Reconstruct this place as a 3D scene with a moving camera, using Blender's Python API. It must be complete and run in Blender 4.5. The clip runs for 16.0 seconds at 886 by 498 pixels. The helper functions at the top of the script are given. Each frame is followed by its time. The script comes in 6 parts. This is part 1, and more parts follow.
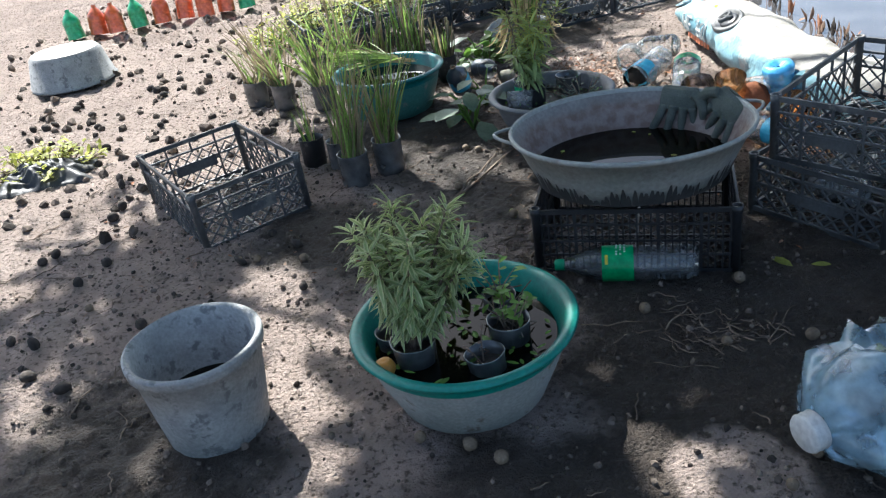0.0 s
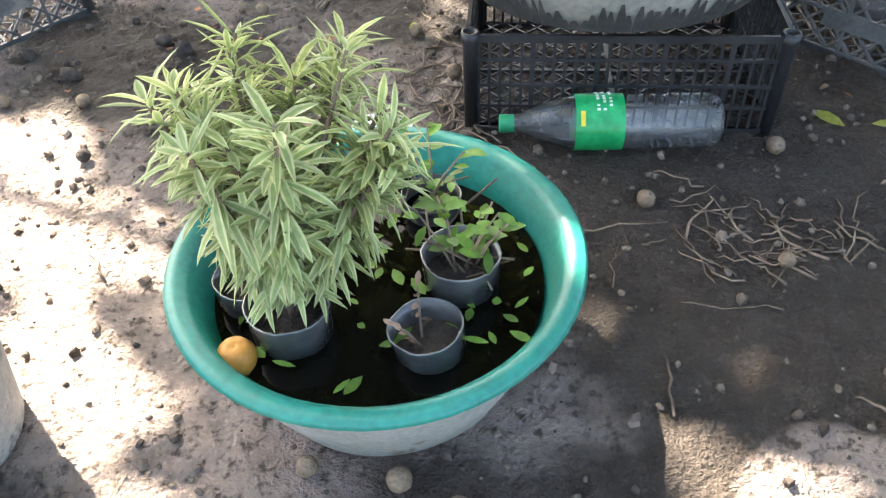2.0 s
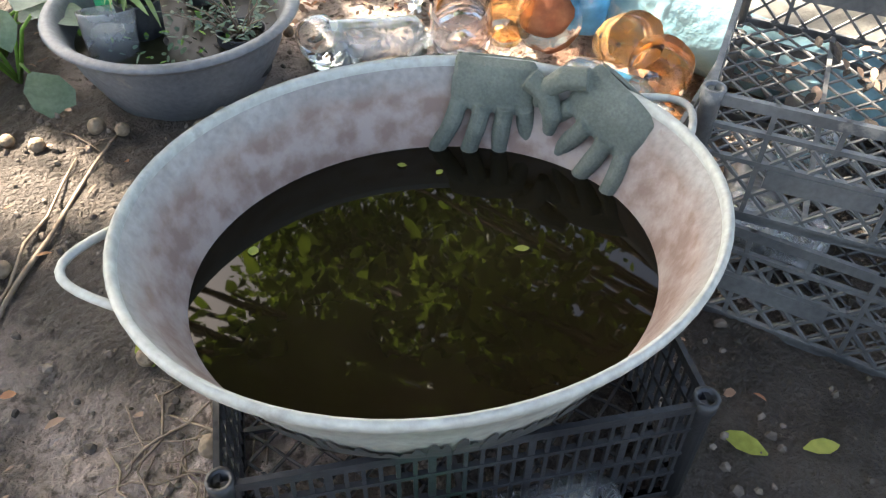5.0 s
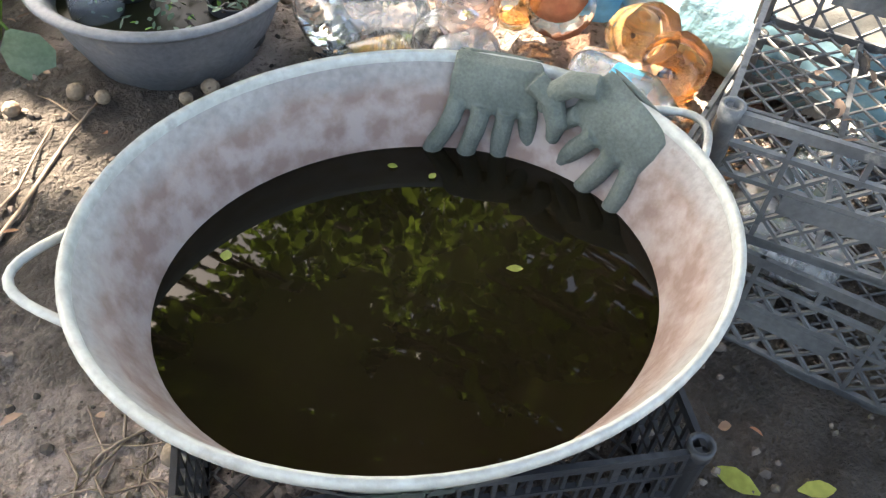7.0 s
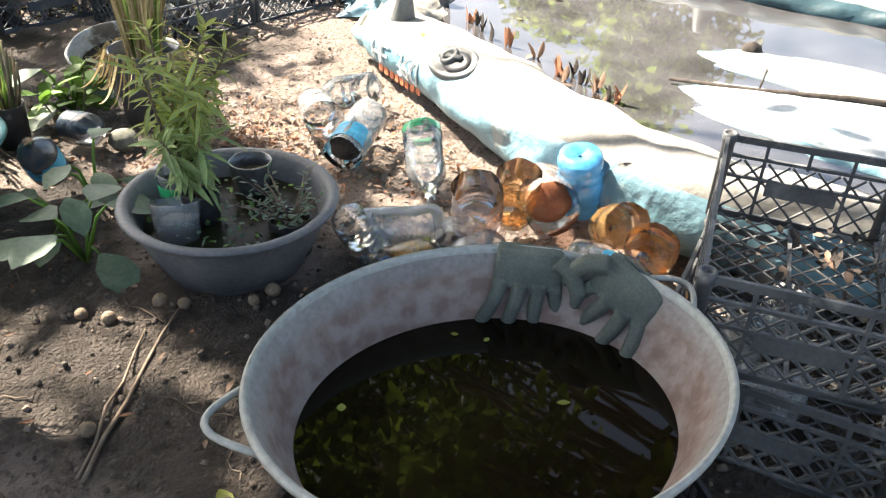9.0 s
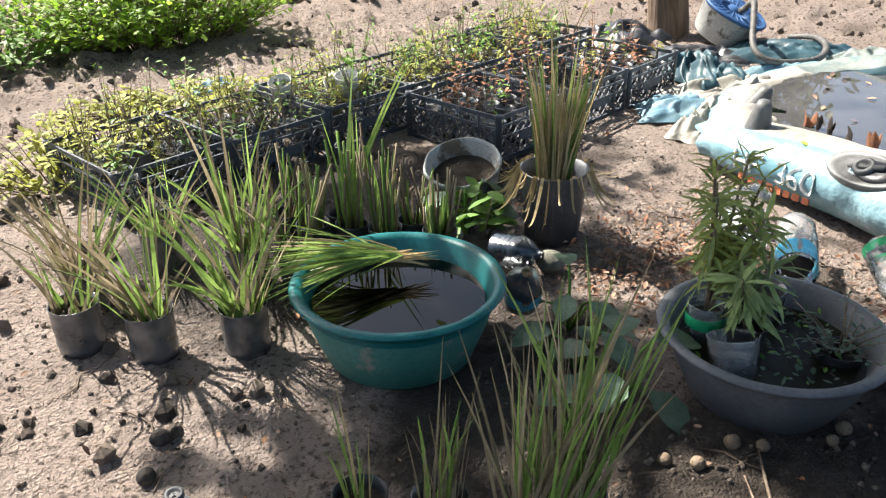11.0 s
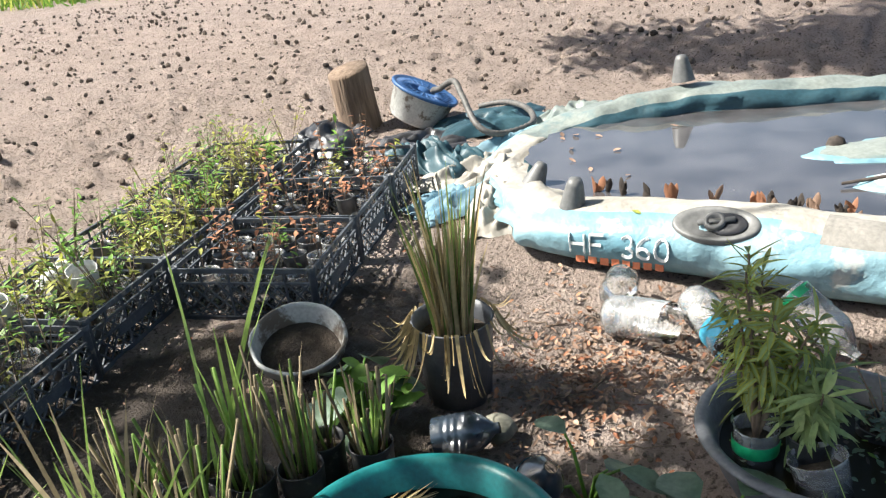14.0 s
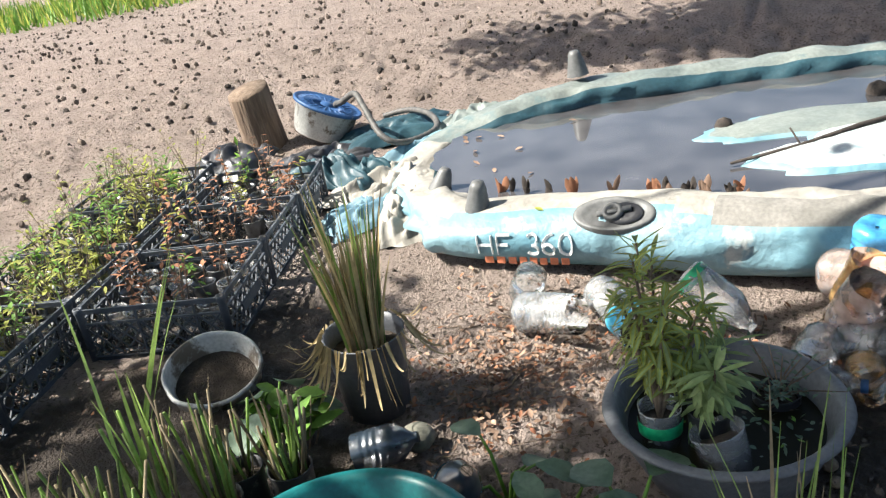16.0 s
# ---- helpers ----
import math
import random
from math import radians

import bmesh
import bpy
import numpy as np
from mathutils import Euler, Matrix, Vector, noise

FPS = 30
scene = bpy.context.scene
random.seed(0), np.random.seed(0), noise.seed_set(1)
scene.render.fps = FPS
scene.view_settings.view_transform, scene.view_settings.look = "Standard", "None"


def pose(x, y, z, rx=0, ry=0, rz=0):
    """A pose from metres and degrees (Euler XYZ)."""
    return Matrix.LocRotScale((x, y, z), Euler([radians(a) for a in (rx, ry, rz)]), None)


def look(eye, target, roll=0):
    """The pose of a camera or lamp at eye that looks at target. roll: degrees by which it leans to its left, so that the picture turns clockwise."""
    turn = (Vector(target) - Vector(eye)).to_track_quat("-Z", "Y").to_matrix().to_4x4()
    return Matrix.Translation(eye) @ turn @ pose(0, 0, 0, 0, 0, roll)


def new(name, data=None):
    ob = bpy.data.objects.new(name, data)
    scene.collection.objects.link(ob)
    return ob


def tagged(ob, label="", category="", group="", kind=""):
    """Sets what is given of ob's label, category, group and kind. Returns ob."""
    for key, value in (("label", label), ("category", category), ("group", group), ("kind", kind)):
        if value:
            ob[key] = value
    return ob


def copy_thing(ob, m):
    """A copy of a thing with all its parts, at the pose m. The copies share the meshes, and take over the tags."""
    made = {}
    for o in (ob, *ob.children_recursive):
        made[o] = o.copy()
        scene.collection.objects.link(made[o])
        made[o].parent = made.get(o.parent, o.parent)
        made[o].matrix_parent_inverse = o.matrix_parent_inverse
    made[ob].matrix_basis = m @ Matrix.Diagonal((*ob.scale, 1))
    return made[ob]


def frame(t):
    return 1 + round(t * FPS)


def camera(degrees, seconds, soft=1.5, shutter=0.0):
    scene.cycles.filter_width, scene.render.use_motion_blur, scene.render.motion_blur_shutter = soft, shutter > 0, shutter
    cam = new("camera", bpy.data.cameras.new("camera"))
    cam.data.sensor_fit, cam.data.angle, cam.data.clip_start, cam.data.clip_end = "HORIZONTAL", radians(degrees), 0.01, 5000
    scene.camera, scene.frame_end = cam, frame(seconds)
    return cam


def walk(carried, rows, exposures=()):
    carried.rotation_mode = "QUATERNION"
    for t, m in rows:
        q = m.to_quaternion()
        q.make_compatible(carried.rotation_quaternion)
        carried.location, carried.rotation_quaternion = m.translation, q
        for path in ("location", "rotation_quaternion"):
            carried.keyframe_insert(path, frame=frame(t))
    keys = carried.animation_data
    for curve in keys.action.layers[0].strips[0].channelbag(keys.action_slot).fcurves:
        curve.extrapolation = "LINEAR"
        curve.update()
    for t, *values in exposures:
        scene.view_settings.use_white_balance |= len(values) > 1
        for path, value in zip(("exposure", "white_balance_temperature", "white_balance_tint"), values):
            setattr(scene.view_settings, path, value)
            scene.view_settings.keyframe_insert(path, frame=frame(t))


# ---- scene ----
cam = camera(57.0, 16.0, soft=1.25)
PATH = [
    (0, (0.338, -0.101, 1.246), (0.126, 1.643, 0.29), -9.1),
    (0.5, (0.211, 0.187, 1.147), (0.01, 1.802, -0.016), -9.0),
    (1, (0.113, 0.456, 1.049), (0.122, 2.017, -0.201), -5.5),
    (1.5, (0.144, 0.641, 0.903), (0.259, 2.126, -0.432), -3.3),
    (2, (0.185, 0.723, 0.918), (0.312, 2.152, -0.476), -2.7),
    (2.5, (0.228, 0.745, 1.016), (0.34, 2.173, -0.381), -3.1),
    (3, (0.274, 0.778, 1.138), (0.406, 2.313, -0.138), -5.0),
    (3.5, (0.298, 0.896, 1.186), (0.629, 2.489, 0.022), -4.9),
    (4, (0.339, 1.183, 1.128), (0.934, 2.703, -0.027), -4.9),
    (4.5, (0.358, 1.375, 1.046), (0.978, 2.787, -0.228), -4.1),
    (4.7, (0.376, 1.441, 0.975), (0.959, 2.8, -0.371), -0.9),
    (6.8, (0.454, 1.587, 0.954), (0.981, 2.824, -0.527), 4.2),
    (7, (0.448, 1.584, 0.965), (0.989, 2.827, -0.505), 4.5),
    (7.5, (0.401, 1.552, 0.994), (0.954, 2.84, -0.433), 4.8),
    (8, (0.328, 1.454, 1.049), (1.092, 2.796, -0.222), 3.6),
    (8.5, (0.267, 1.401, 1.094), (1.093, 2.767, -0.11), 1.6),
    (9, (0.2, 1.393, 1.114), (0.945, 2.9, 0.03), 2.5),
    (9.5, (-0.053, 1.439, 1.145), (0.605, 3.053, 0.163), 3.2),
    (10, (-0.377, 1.507, 1.183), (0.161, 3.176, 0.22), 0.4),
    (10.2, (-0.484, 1.583, 1.161), (0.039, 3.26, 0.204), 0.8),
    (12.3, (-0.951, 2.554, 1.188), (0.027, 4.072, 0.329), -4.5),
    (12.5, (-0.955, 2.631, 1.183), (0.041, 4.138, 0.324), -4.3),
    (13, (-0.992, 2.782, 1.206), (0.37, 4.001, 0.393), -3.7),
    (13.5, (-1.04, 2.842, 1.225), (0.38, 4.007, 0.433), -5.2),
    (14, (-1.03, 2.826, 1.228), (0.398, 3.984, 0.441), -6.2),
    (14.5, (-1.001, 2.781, 1.232), (0.465, 3.884, 0.435), -8.4),
    (15, (-0.989, 2.772, 1.233), (0.526, 3.795, 0.422), -9.4),
    (15.5, (-1.002, 2.769, 1.242), (0.521, 3.783, 0.436), -9.5),
    (16, (-1.003, 2.763, 1.242), (0.525, 3.778, 0.445), -9.6),
]
EXPOSURES = [(0, 1.8, 5800, 6), (0.5, 2.9, 6000, 6), (1.5, 3.7, 7000, 9), (2.5, 3.85, 7100, 10), (3, 3.8, 7000, 10), (4, 3.05, 7200, 10), (4.7, 3.45, 7200, 10), (7, 3.9, 7400, 10), (7.5, 4.0, 7400, 10),
             (8.5, 3.0, 7000, 10), (9, 2.55, 6900, 9), (9.5, 2.25, 6700, 9), (10.2, 1.9, 6500, 9), (12.3, 1.6, 6250, 7), (16, 1.5, 6250, 7)]
walk(cam, [(t, look(e, g, r)) for t, e, g, r in PATH], EXPOSURES)

# ---- light ----
SUN_AZ = Vector((-0.45, 0.89, 0)).normalized()
SUN_EL = radians(48)
SUN_DIR = SUN_AZ * math.cos(SUN_EL) + Vector((0, 0, math.sin(SUN_EL)))
SLANT = SUN_AZ / math.tan(SUN_EL)          # ground shift per metre of height

world = bpy.data.worlds.new("sky")
scene.world = world
world.use_nodes = True
wn = world.node_tree
sky = wn.nodes.new("ShaderNodeTexSky")
sky.sky_type = 'NISHITA'
sky.sun_disc = False
sky.dust_density, sky.ozone_density = 3.0, 0.4
sky.sun_elevation = SUN_EL
sky.sun_rotation = math.atan2(-0.45, 0.89) % (2 * math.pi)
wn.nodes["Background"].inputs[1].default_value = 0.074
wn.links.new(sky.outputs[0], wn.nodes["Background"].inputs[0])
sun = new("sun", bpy.data.lights.new("sun", 'SUN'))
sun.data.energy, sun.data.angle, sun.data.color = 5.0, radians(0.55), (1.0, 0.93, 0.84)
sun.matrix_world = look((0, 0, 30), Vector((0, 0, 30)) - SUN_DIR)

# ---- materials ----
def mat(name, c1, c2=None, rough=0.7, scale=8.0, bump=0.2, fine=60.0, metal=0.0, trans=0.0, island=0.0, spots=None,
        spot_scale=5.0, spot_at=0.6, ior=1.45, coat=0.0, alpha=1.0, dist=0.004, sub=0.0):
    """Two-scale noise colour, optional stains, fine relief; island: random brightness per piece."""
    m = bpy.data.materials.new(name)
    m.use_nodes = True
    nt = m.node_tree
    b = nt.nodes["Principled BSDF"]
    L = nt.links.new
    tc = nt.nodes.new("ShaderNodeTexCoord")
    n1 = nt.nodes.new("ShaderNodeTexNoise")
    n1.inputs["Scale"].default_value, n1.inputs["Detail"].default_value = scale, 6
    n2 = nt.nodes.new("ShaderNodeTexNoise")
    n2.inputs["Scale"].default_value, n2.inputs["Detail"].default_value = fine, 4
    for n in (n1, n2):
        L(tc.outputs["Object"], n.inputs["Vector"])
    ramp = nt.nodes.new("ShaderNodeValToRGB")
    ramp.color_ramp.elements[0].position, ramp.color_ramp.elements[1].position = 0.35, 0.68
    ramp.color_ramp.elements[0].color = (*c1, 1)
    ramp.color_ramp.elements[1].color = (*(c2 or c1), 1)
    L(n1.outputs[0], ramp.inputs[0])
    col = ramp.outputs[0]
    mix = nt.nodes.new("ShaderNodeMix")
    mix.data_type, mix.blend_type = 'RGBA', 'MULTIPLY'
    mix.inputs[0].default_value = 0.5
    r2 = nt.nodes.new("ShaderNodeMapRange")
    r2.inputs[1].default_value, r2.inputs[2].default_value, r2.inputs[3].default_value, r2.inputs[4].default_value = 0.3, 0.7, 0.6, 1.2
    L(n2.outputs[0], r2.inputs[0])
    L(col, mix.inputs[6]); L(r2.outputs[0], mix.inputs[7])
    col = mix.outputs[2]
    if spots:
        n3 = nt.nodes.new("ShaderNodeTexNoise")
        n3.inputs["Scale"].default_value, n3.inputs["Detail"].default_value = spot_scale, 8
        n3.inputs["Roughness"].default_value = 0.65
        L(tc.outputs["Object"], n3.inputs["Vector"])
        r3 = nt.nodes.new("ShaderNodeMapRange")
        r3.inputs[1].default_value, r3.inputs[2].default_value = spot_at, spot_at + 0.08
        L(n3.outputs[0], r3.inputs[0])
        m3 = nt.nodes.new("ShaderNodeMix")
        m3.data_type = 'RGBA'
        L(r3.outputs[0], m3.inputs[0]); L(col, m3.inputs[6]); m3.inputs[7].default_value = (*spots, 1)
        col = m3.outputs[2]
    if island:
        geo = nt.nodes.new("ShaderNodeNewGeometry")
        r4 = nt.nodes.new("ShaderNodeMapRange")
        r4.inputs[3].default_value, r4.inputs[4].default_value = 1 - island, 1 + island
        L(geo.outputs["Random Per Island"], r4.inputs[0])
        m4 = nt.nodes.new("ShaderNodeMix")
        m4.data_type, m4.blend_type = 'RGBA', 'MULTIPLY'
        m4.inputs[0].default_value = 1
        L(col, m4.inputs[6]); L(r4.outputs[0], m4.inputs[7])
        col = m4.outputs[2]
    L(col, b.inputs["Base Color"])
    b.inputs["Roughness"].default_value, b.inputs["Metallic"].default_value = rough, metal
    b.inputs["Transmission Weight"].default_value, b.inputs["IOR"].default_value = trans, ior
    b.inputs["Coat Weight"].default_value, b.inputs["Alpha"].default_value = coat, alpha
    if bump:
        bp = nt.nodes.new("ShaderNodeBump")
        bp.inputs["Strength"].default_value, bp.inputs["Distance"].default_value = bump, dist
        L(n2.outputs[0], bp.inputs["Height"]); L(bp.outputs[0], b.inputs["Normal"])
    if sub:
        tr = nt.nodes.new("ShaderNodeBsdfTranslucent")
        L(col, tr.inputs["Color"])
        ms = nt.nodes.new("ShaderNodeMixShader")
        ms.inputs[0].default_value = sub
        L(b.outputs[0], ms.inputs[1]); L(tr.outputs[0], ms.inputs[2])
        L(ms.outputs[0], nt.nodes["Material Output"].inputs[0])
    return m


def film_plastic(name, tint, body=0.35, rough=0.08, bump=0.35):
    """Thin plastic: see-through, a little milky body in patches, and a glossy skin."""
    m = bpy.data.materials.new(name)
    m.use_nodes = True
    nt = m.node_tree
    L = nt.links.new
    b = nt.nodes["Principled BSDF"]
    b.inputs["Base Color"].default_value = (*tint, 1)
    b.inputs["Roughness"].default_value = 0.3
    tc = nt.nodes.new("ShaderNodeTexCoord")
    n = nt.nodes.new("ShaderNodeTexNoise")
    n.inputs["Scale"].default_value, n.inputs["Detail"].default_value = 22, 4
    L(tc.outputs["Object"], n.inputs["Vector"])
    bp = nt.nodes.new("ShaderNodeBump")
    bp.inputs["Strength"].default_value, bp.inputs["Distance"].default_value = bump, 0.006
    L(n.outputs[0], bp.inputs["Height"]); L(bp.outputs[0], b.inputs["Normal"])
    tr = nt.nodes.new("ShaderNodeBsdfTransparent")
    tr.inputs[0].default_value = (*[min(1, 0.3 + 0.7 * c) for c in tint], 1)
    fr = nt.nodes.new("ShaderNodeMapRange")
    fr.inputs[1].default_value, fr.inputs[2].default_value = 0.35, 0.7
    fr.inputs[3].default_value, fr.inputs[4].default_value = body * 0.6, min(1, body * 1.5)
    L(n.outputs[0], fr.inputs[0])
    ms = nt.nodes.new("ShaderNodeMixShader")
    L(fr.outputs[0], ms.inputs[0]); L(tr.outputs[0], ms.inputs[1]); L(b.outputs[0], ms.inputs[2])
    gl = nt.nodes.new("ShaderNodeBsdfGlossy")
    gl.inputs["Roughness"].default_value = rough
    L(bp.outputs[0], gl.inputs["Normal"])
    lw = nt.nodes.new("ShaderNodeFresnel")
    lw.inputs["IOR"].default_value = 1.55
    L(bp.outputs[0], lw.inputs["Normal"])
    mg = nt.nodes.new("ShaderNodeMixShader")
    L(lw.outputs[0], mg.inputs[0]); L(ms.outputs[0], mg.inputs[1]); L(gl.outputs[0], mg.inputs[2])
    L(mg.outputs[0], nt.nodes["Material Output"].inputs[0])
    return m


def water_mat(name, tint, bump=0.02):
    m = mat(name, tint, [c * 0.5 for c in tint], rough=0.02, scale=5, fine=3, bump=bump, ior=1.33, dist=0.01)
    m.node_tree.nodes["Principled BSDF"].inputs["Specular IOR Level"].default_value = 0.9
    return m


def ground_mat():
    """Trampled silty mud: pale where dry, dark where wet and where shade is painted in, with grit and footworn relief.
    """
    m = bpy.data.materials.new("mud_ground")
    m.use_nodes = True
    nt = m.node_tree
    L = nt.links.new
    b = nt.nodes["Principled BSDF"]
    tc = nt.nodes.new("ShaderNodeTexCoord")

    def noise_at(scale, detail=6, rough=0.6):
        n = nt.nodes.new("ShaderNodeTexNoise")
        n.inputs["Scale"].default_value, n.inputs["Detail"].default_value, n.inputs["Roughness"].default_value = scale, detail, rough
        L(tc.outputs["Object"], n.inputs["Vector"])
        return n.outputs[0]

    def ramp(src, lo, hi, a=0.0, z=1.0):
        r = nt.nodes.new("ShaderNodeMapRange")
        for i, v in enumerate((lo, hi, a, z)):
            r.inputs[i + 1].default_value = v
        L(src, r.inputs[0])
        return r.outputs[0]

    def blend(f, a, c):
        x = nt.nodes.new("ShaderNodeMix")
        x.data_type = 'RGBA'
        L(f, x.inputs[0])
        for k, v in ((6, a), (7, c)):
            if isinstance(v, tuple):
                x.inputs[k].default_value = (*v, 1)
            else:
                L(v, x.inputs[k])
        return x.outputs[2]
    dry = blend(ramp(noise_at(3.0), 0.35, 0.65), (0.58, 0.465, 0.40), (0.45, 0.355, 0.30))
    dry = blend(ramp(noise_at(55, 4), 0.52, 0.66), dry, (0.16, 0.125, 0.1))
    dry = blend(ramp(noise_at(14, 8, 0.8), 0.6, 0.7), dry, (0.2, 0.155, 0.125))
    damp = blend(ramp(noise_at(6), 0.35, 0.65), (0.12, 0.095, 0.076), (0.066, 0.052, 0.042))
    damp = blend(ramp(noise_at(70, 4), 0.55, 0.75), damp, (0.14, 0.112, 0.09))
    # mask for the dark tone: damp mud together with painted shade
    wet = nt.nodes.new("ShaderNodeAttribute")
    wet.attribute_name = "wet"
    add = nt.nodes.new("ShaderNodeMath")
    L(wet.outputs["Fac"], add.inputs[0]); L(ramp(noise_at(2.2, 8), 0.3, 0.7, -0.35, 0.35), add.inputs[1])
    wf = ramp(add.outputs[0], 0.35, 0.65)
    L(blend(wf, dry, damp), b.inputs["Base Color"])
    L(ramp(wf, 0, 1, 0.95, 0.6), b.inputs["Roughness"])
    b.inputs["Specular IOR Level"].default_value = 0.25
    h = nt.nodes.new("ShaderNodeMath")
    h.operation = 'MULTIPLY_ADD'
    L(noise_at(26, 8, 0.7), h.inputs[0]); h.inputs[1].default_value = 1.0; L(noise_at(120, 4), h.inputs[2])
    bp = nt.nodes.new("ShaderNodeBump")
    bp.inputs["Strength"].default_value, bp.inputs["Distance"].default_value = 1.0, 0.1
    L(h.outputs[0], bp.inputs["Height"]); L(bp.outputs[0], b.inputs["Normal"])
    return m


M_GROUND = ground_mat()
M_TEAL = mat("teal_plastic", (0.01, 0.17, 0.13), (0.016, 0.23, 0.18), 0.38, 6, 0.15, 90, spots=(0.18, 0.25, 0.22), spot_scale=14, spot_at=0.68)
M_TEAL_BLUE = mat("blue_green_plastic", (0.007, 0.115, 0.115), (0.012, 0.16, 0.165), 0.4, 6, 0.15, 90, spots=(0.12, 0.2, 0.2), spot_scale=14, spot_at=0.68)
M_TEAL_DIRTY = mat("mud_splashed_basin_wall", (0.27, 0.29, 0.27), (0.36, 0.37, 0.35), 0.8, 9, 0.5, 120, spots=(0.16, 0.14, 0.11), spot_scale=18, spot_at=0.6)
M_TEAL_BODY = mat("green_plastic_wall", (0.05, 0.2, 0.17), (0.09, 0.26, 0.22), 0.5, 7, 0.3, 100, spots=(0.3, 0.28, 0.24), spot_scale=10, spot_at=0.6)
M_GREY_BASIN = mat("dark_grey_plastic", (0.1, 0.106, 0.118), (0.18, 0.18, 0.186), 0.5, 6, 0.3, 90, spots=(0.27, 0.24, 0.2), spot_scale=9, spot_at=0.64)
M_CEMENT = mat("cement_stained_plastic", (0.27, 0.275, 0.27), (0.4, 0.4, 0.39), 0.8, 11, 0.6, 110, spots=(0.17, 0.175, 0.175), spot_scale=24, spot_at=0.55)
M_ZINC = mat("weathered_zinc", (0.30, 0.305, 0.28), (0.38, 0.38, 0.35), 0.55, 5, 0.3, 80, metal=0.15, spots=(0.23, 0.22, 0.2), spot_scale=9, spot_at=0.58)
M_ZINC_IN = mat("stained_zinc_inside", (0.30, 0.28, 0.26), (0.23, 0.205, 0.19), 0.65, 6, 0.5, 90, spots=(0.19, 0.14, 0.12), spot_scale=20, spot_at=0.66)


def tide_line(m, z, soft, rust, rust2):
    """A ragged rust stain below height z."""
    nt = m.node_tree
    L = nt.links.new
    b = nt.nodes["Principled BSDF"]
    old = b.inputs["Base Color"].links[0].from_socket
    tc = nt.nodes.new("ShaderNodeTexCoord")
    sep = nt.nodes.new("ShaderNodeSeparateXYZ")
    L(tc.outputs["Object"], sep.inputs[0])
    n = nt.nodes.new("ShaderNodeTexNoise")
    n.inputs["Scale"].default_value, n.inputs["Detail"].default_value, n.inputs["Roughness"].default_value = 14, 8, 0.7
    L(tc.outputs["Object"], n.inputs["Vector"])
    ma = nt.nodes.new("ShaderNodeMath")
    ma.operation = 'MULTIPLY_ADD'
    L(n.outputs[0], ma.inputs[0]); ma.inputs[1].default_value = -0.06; L(sep.outputs[2], ma.inputs[2])
    mr = nt.nodes.new("ShaderNodeMapRange")
    mr.inputs[1].default_value, mr.inputs[2].default_value, mr.inputs[3].default_value, mr.inputs[4].default_value = z - 0.03 - soft, z - 0.03 + soft, 1, 0
    L(ma.outputs[0], mr.inputs[0])
    n2 = nt.nodes.new("ShaderNodeTexNoise")
    n2.inputs["Scale"].default_value, n2.inputs["Detail"].default_value = 30, 8
    L(tc.outputs["Object"], n2.inputs["Vector"])
    rr = nt.nodes.new("ShaderNodeValToRGB")
    rr.color_ramp.elements[0].position, rr.color_ramp.elements[1].position = 0.4, 0.62
    rr.color_ramp.elements[0].color, rr.color_ramp.elements[1].color = (*rust, 1), (*rust2, 1)
    L(n2.outputs[0], rr.inputs[0])
    mx = nt.nodes.new("ShaderNodeMix")
    mx.data_type = 'RGBA'
    L(mr.outputs[0], mx.inputs[0]); L(old, mx.inputs[6]); L(rr.outputs[0], mx.inputs[7])
    L(mx.outputs[2], b.inputs["Base Color"])


tide_line(M_ZINC_IN, 0.122, 0.014, (0.19, 0.125, 0.1), (0.29, 0.23, 0.2))
M_TAR = mat("tar_drips", (0.035, 0.035, 0.035), (0.06, 0.058, 0.055), 0.7, 20, 0.5, 90)
M_BLACK = mat("black_crate_plastic", (0.014, 0.014, 0.016), (0.032, 0.032, 0.034), 0.42, 9, 0.2, 110, spots=(0.14, 0.125, 0.105), spot_scale=16, spot_at=0.66)
M_DUSTY = mat("dust_covered_black_plastic", (0.06, 0.061, 0.064), (0.13, 0.13, 0.128), 0.5, 9, 0.25, 110, spots=(0.2, 0.185, 0.165), spot_scale=12, spot_at=0.57)
M_GREYCRATE = mat("sun_bleached_grey_crate", (0.04, 0.048, 0.06), (0.09, 0.1, 0.115), 0.55, 9, 0.25, 110, spots=(0.26, 0.23, 0.19), spot_scale=14, spot_at=0.6)
M_POT = mat("black_pot_plastic", (0.02, 0.021, 0.024), (0.055, 0.056, 0.058), 0.5, 10, 0.3, 90, spots=(0.2, 0.18, 0.15), spot_scale=18, spot_at=0.6)
M_POT_GREY = mat("scuffed_grey_pot_plastic", (0.07, 0.076, 0.088), (0.12, 0.125, 0.135), 0.45, 9, 0.25, 90, spots=(0.2, 0.18, 0.16), spot_scale=14, spot_at=0.63)
M_SOIL = mat("dark_soil", (0.035, 0.027, 0.02), (0.08, 0.061, 0.046), 0.95, 25, 0.9, 140, dist=0.01)
M_WHITE = mat("dirty_white_plastic", (0.55, 0.54, 0.51), (0.68, 0.67, 0.64), 0.55, 8, 0.3, 90, spots=(0.34, 0.29, 0.23), spot_scale=11, spot_at=0.6)
M_GLOVE = mat("grey_green_rubberised_cloth", (0.085, 0.096, 0.08), (0.135, 0.145, 0.12), 0.85, 22, 0.6, 300, spots=(0.09, 0.1, 0.09), spot_scale=25, spot_at=0.62, dist=0.003)
M_PET = film_plastic("clear_bottle_plastic", (0.94, 0.97, 0.97), 0.06, 0.05, 0.15)
M_PET_PALE = film_plastic("scuffed_clear_plastic", (0.88, 0.89, 0.88), 0.22)
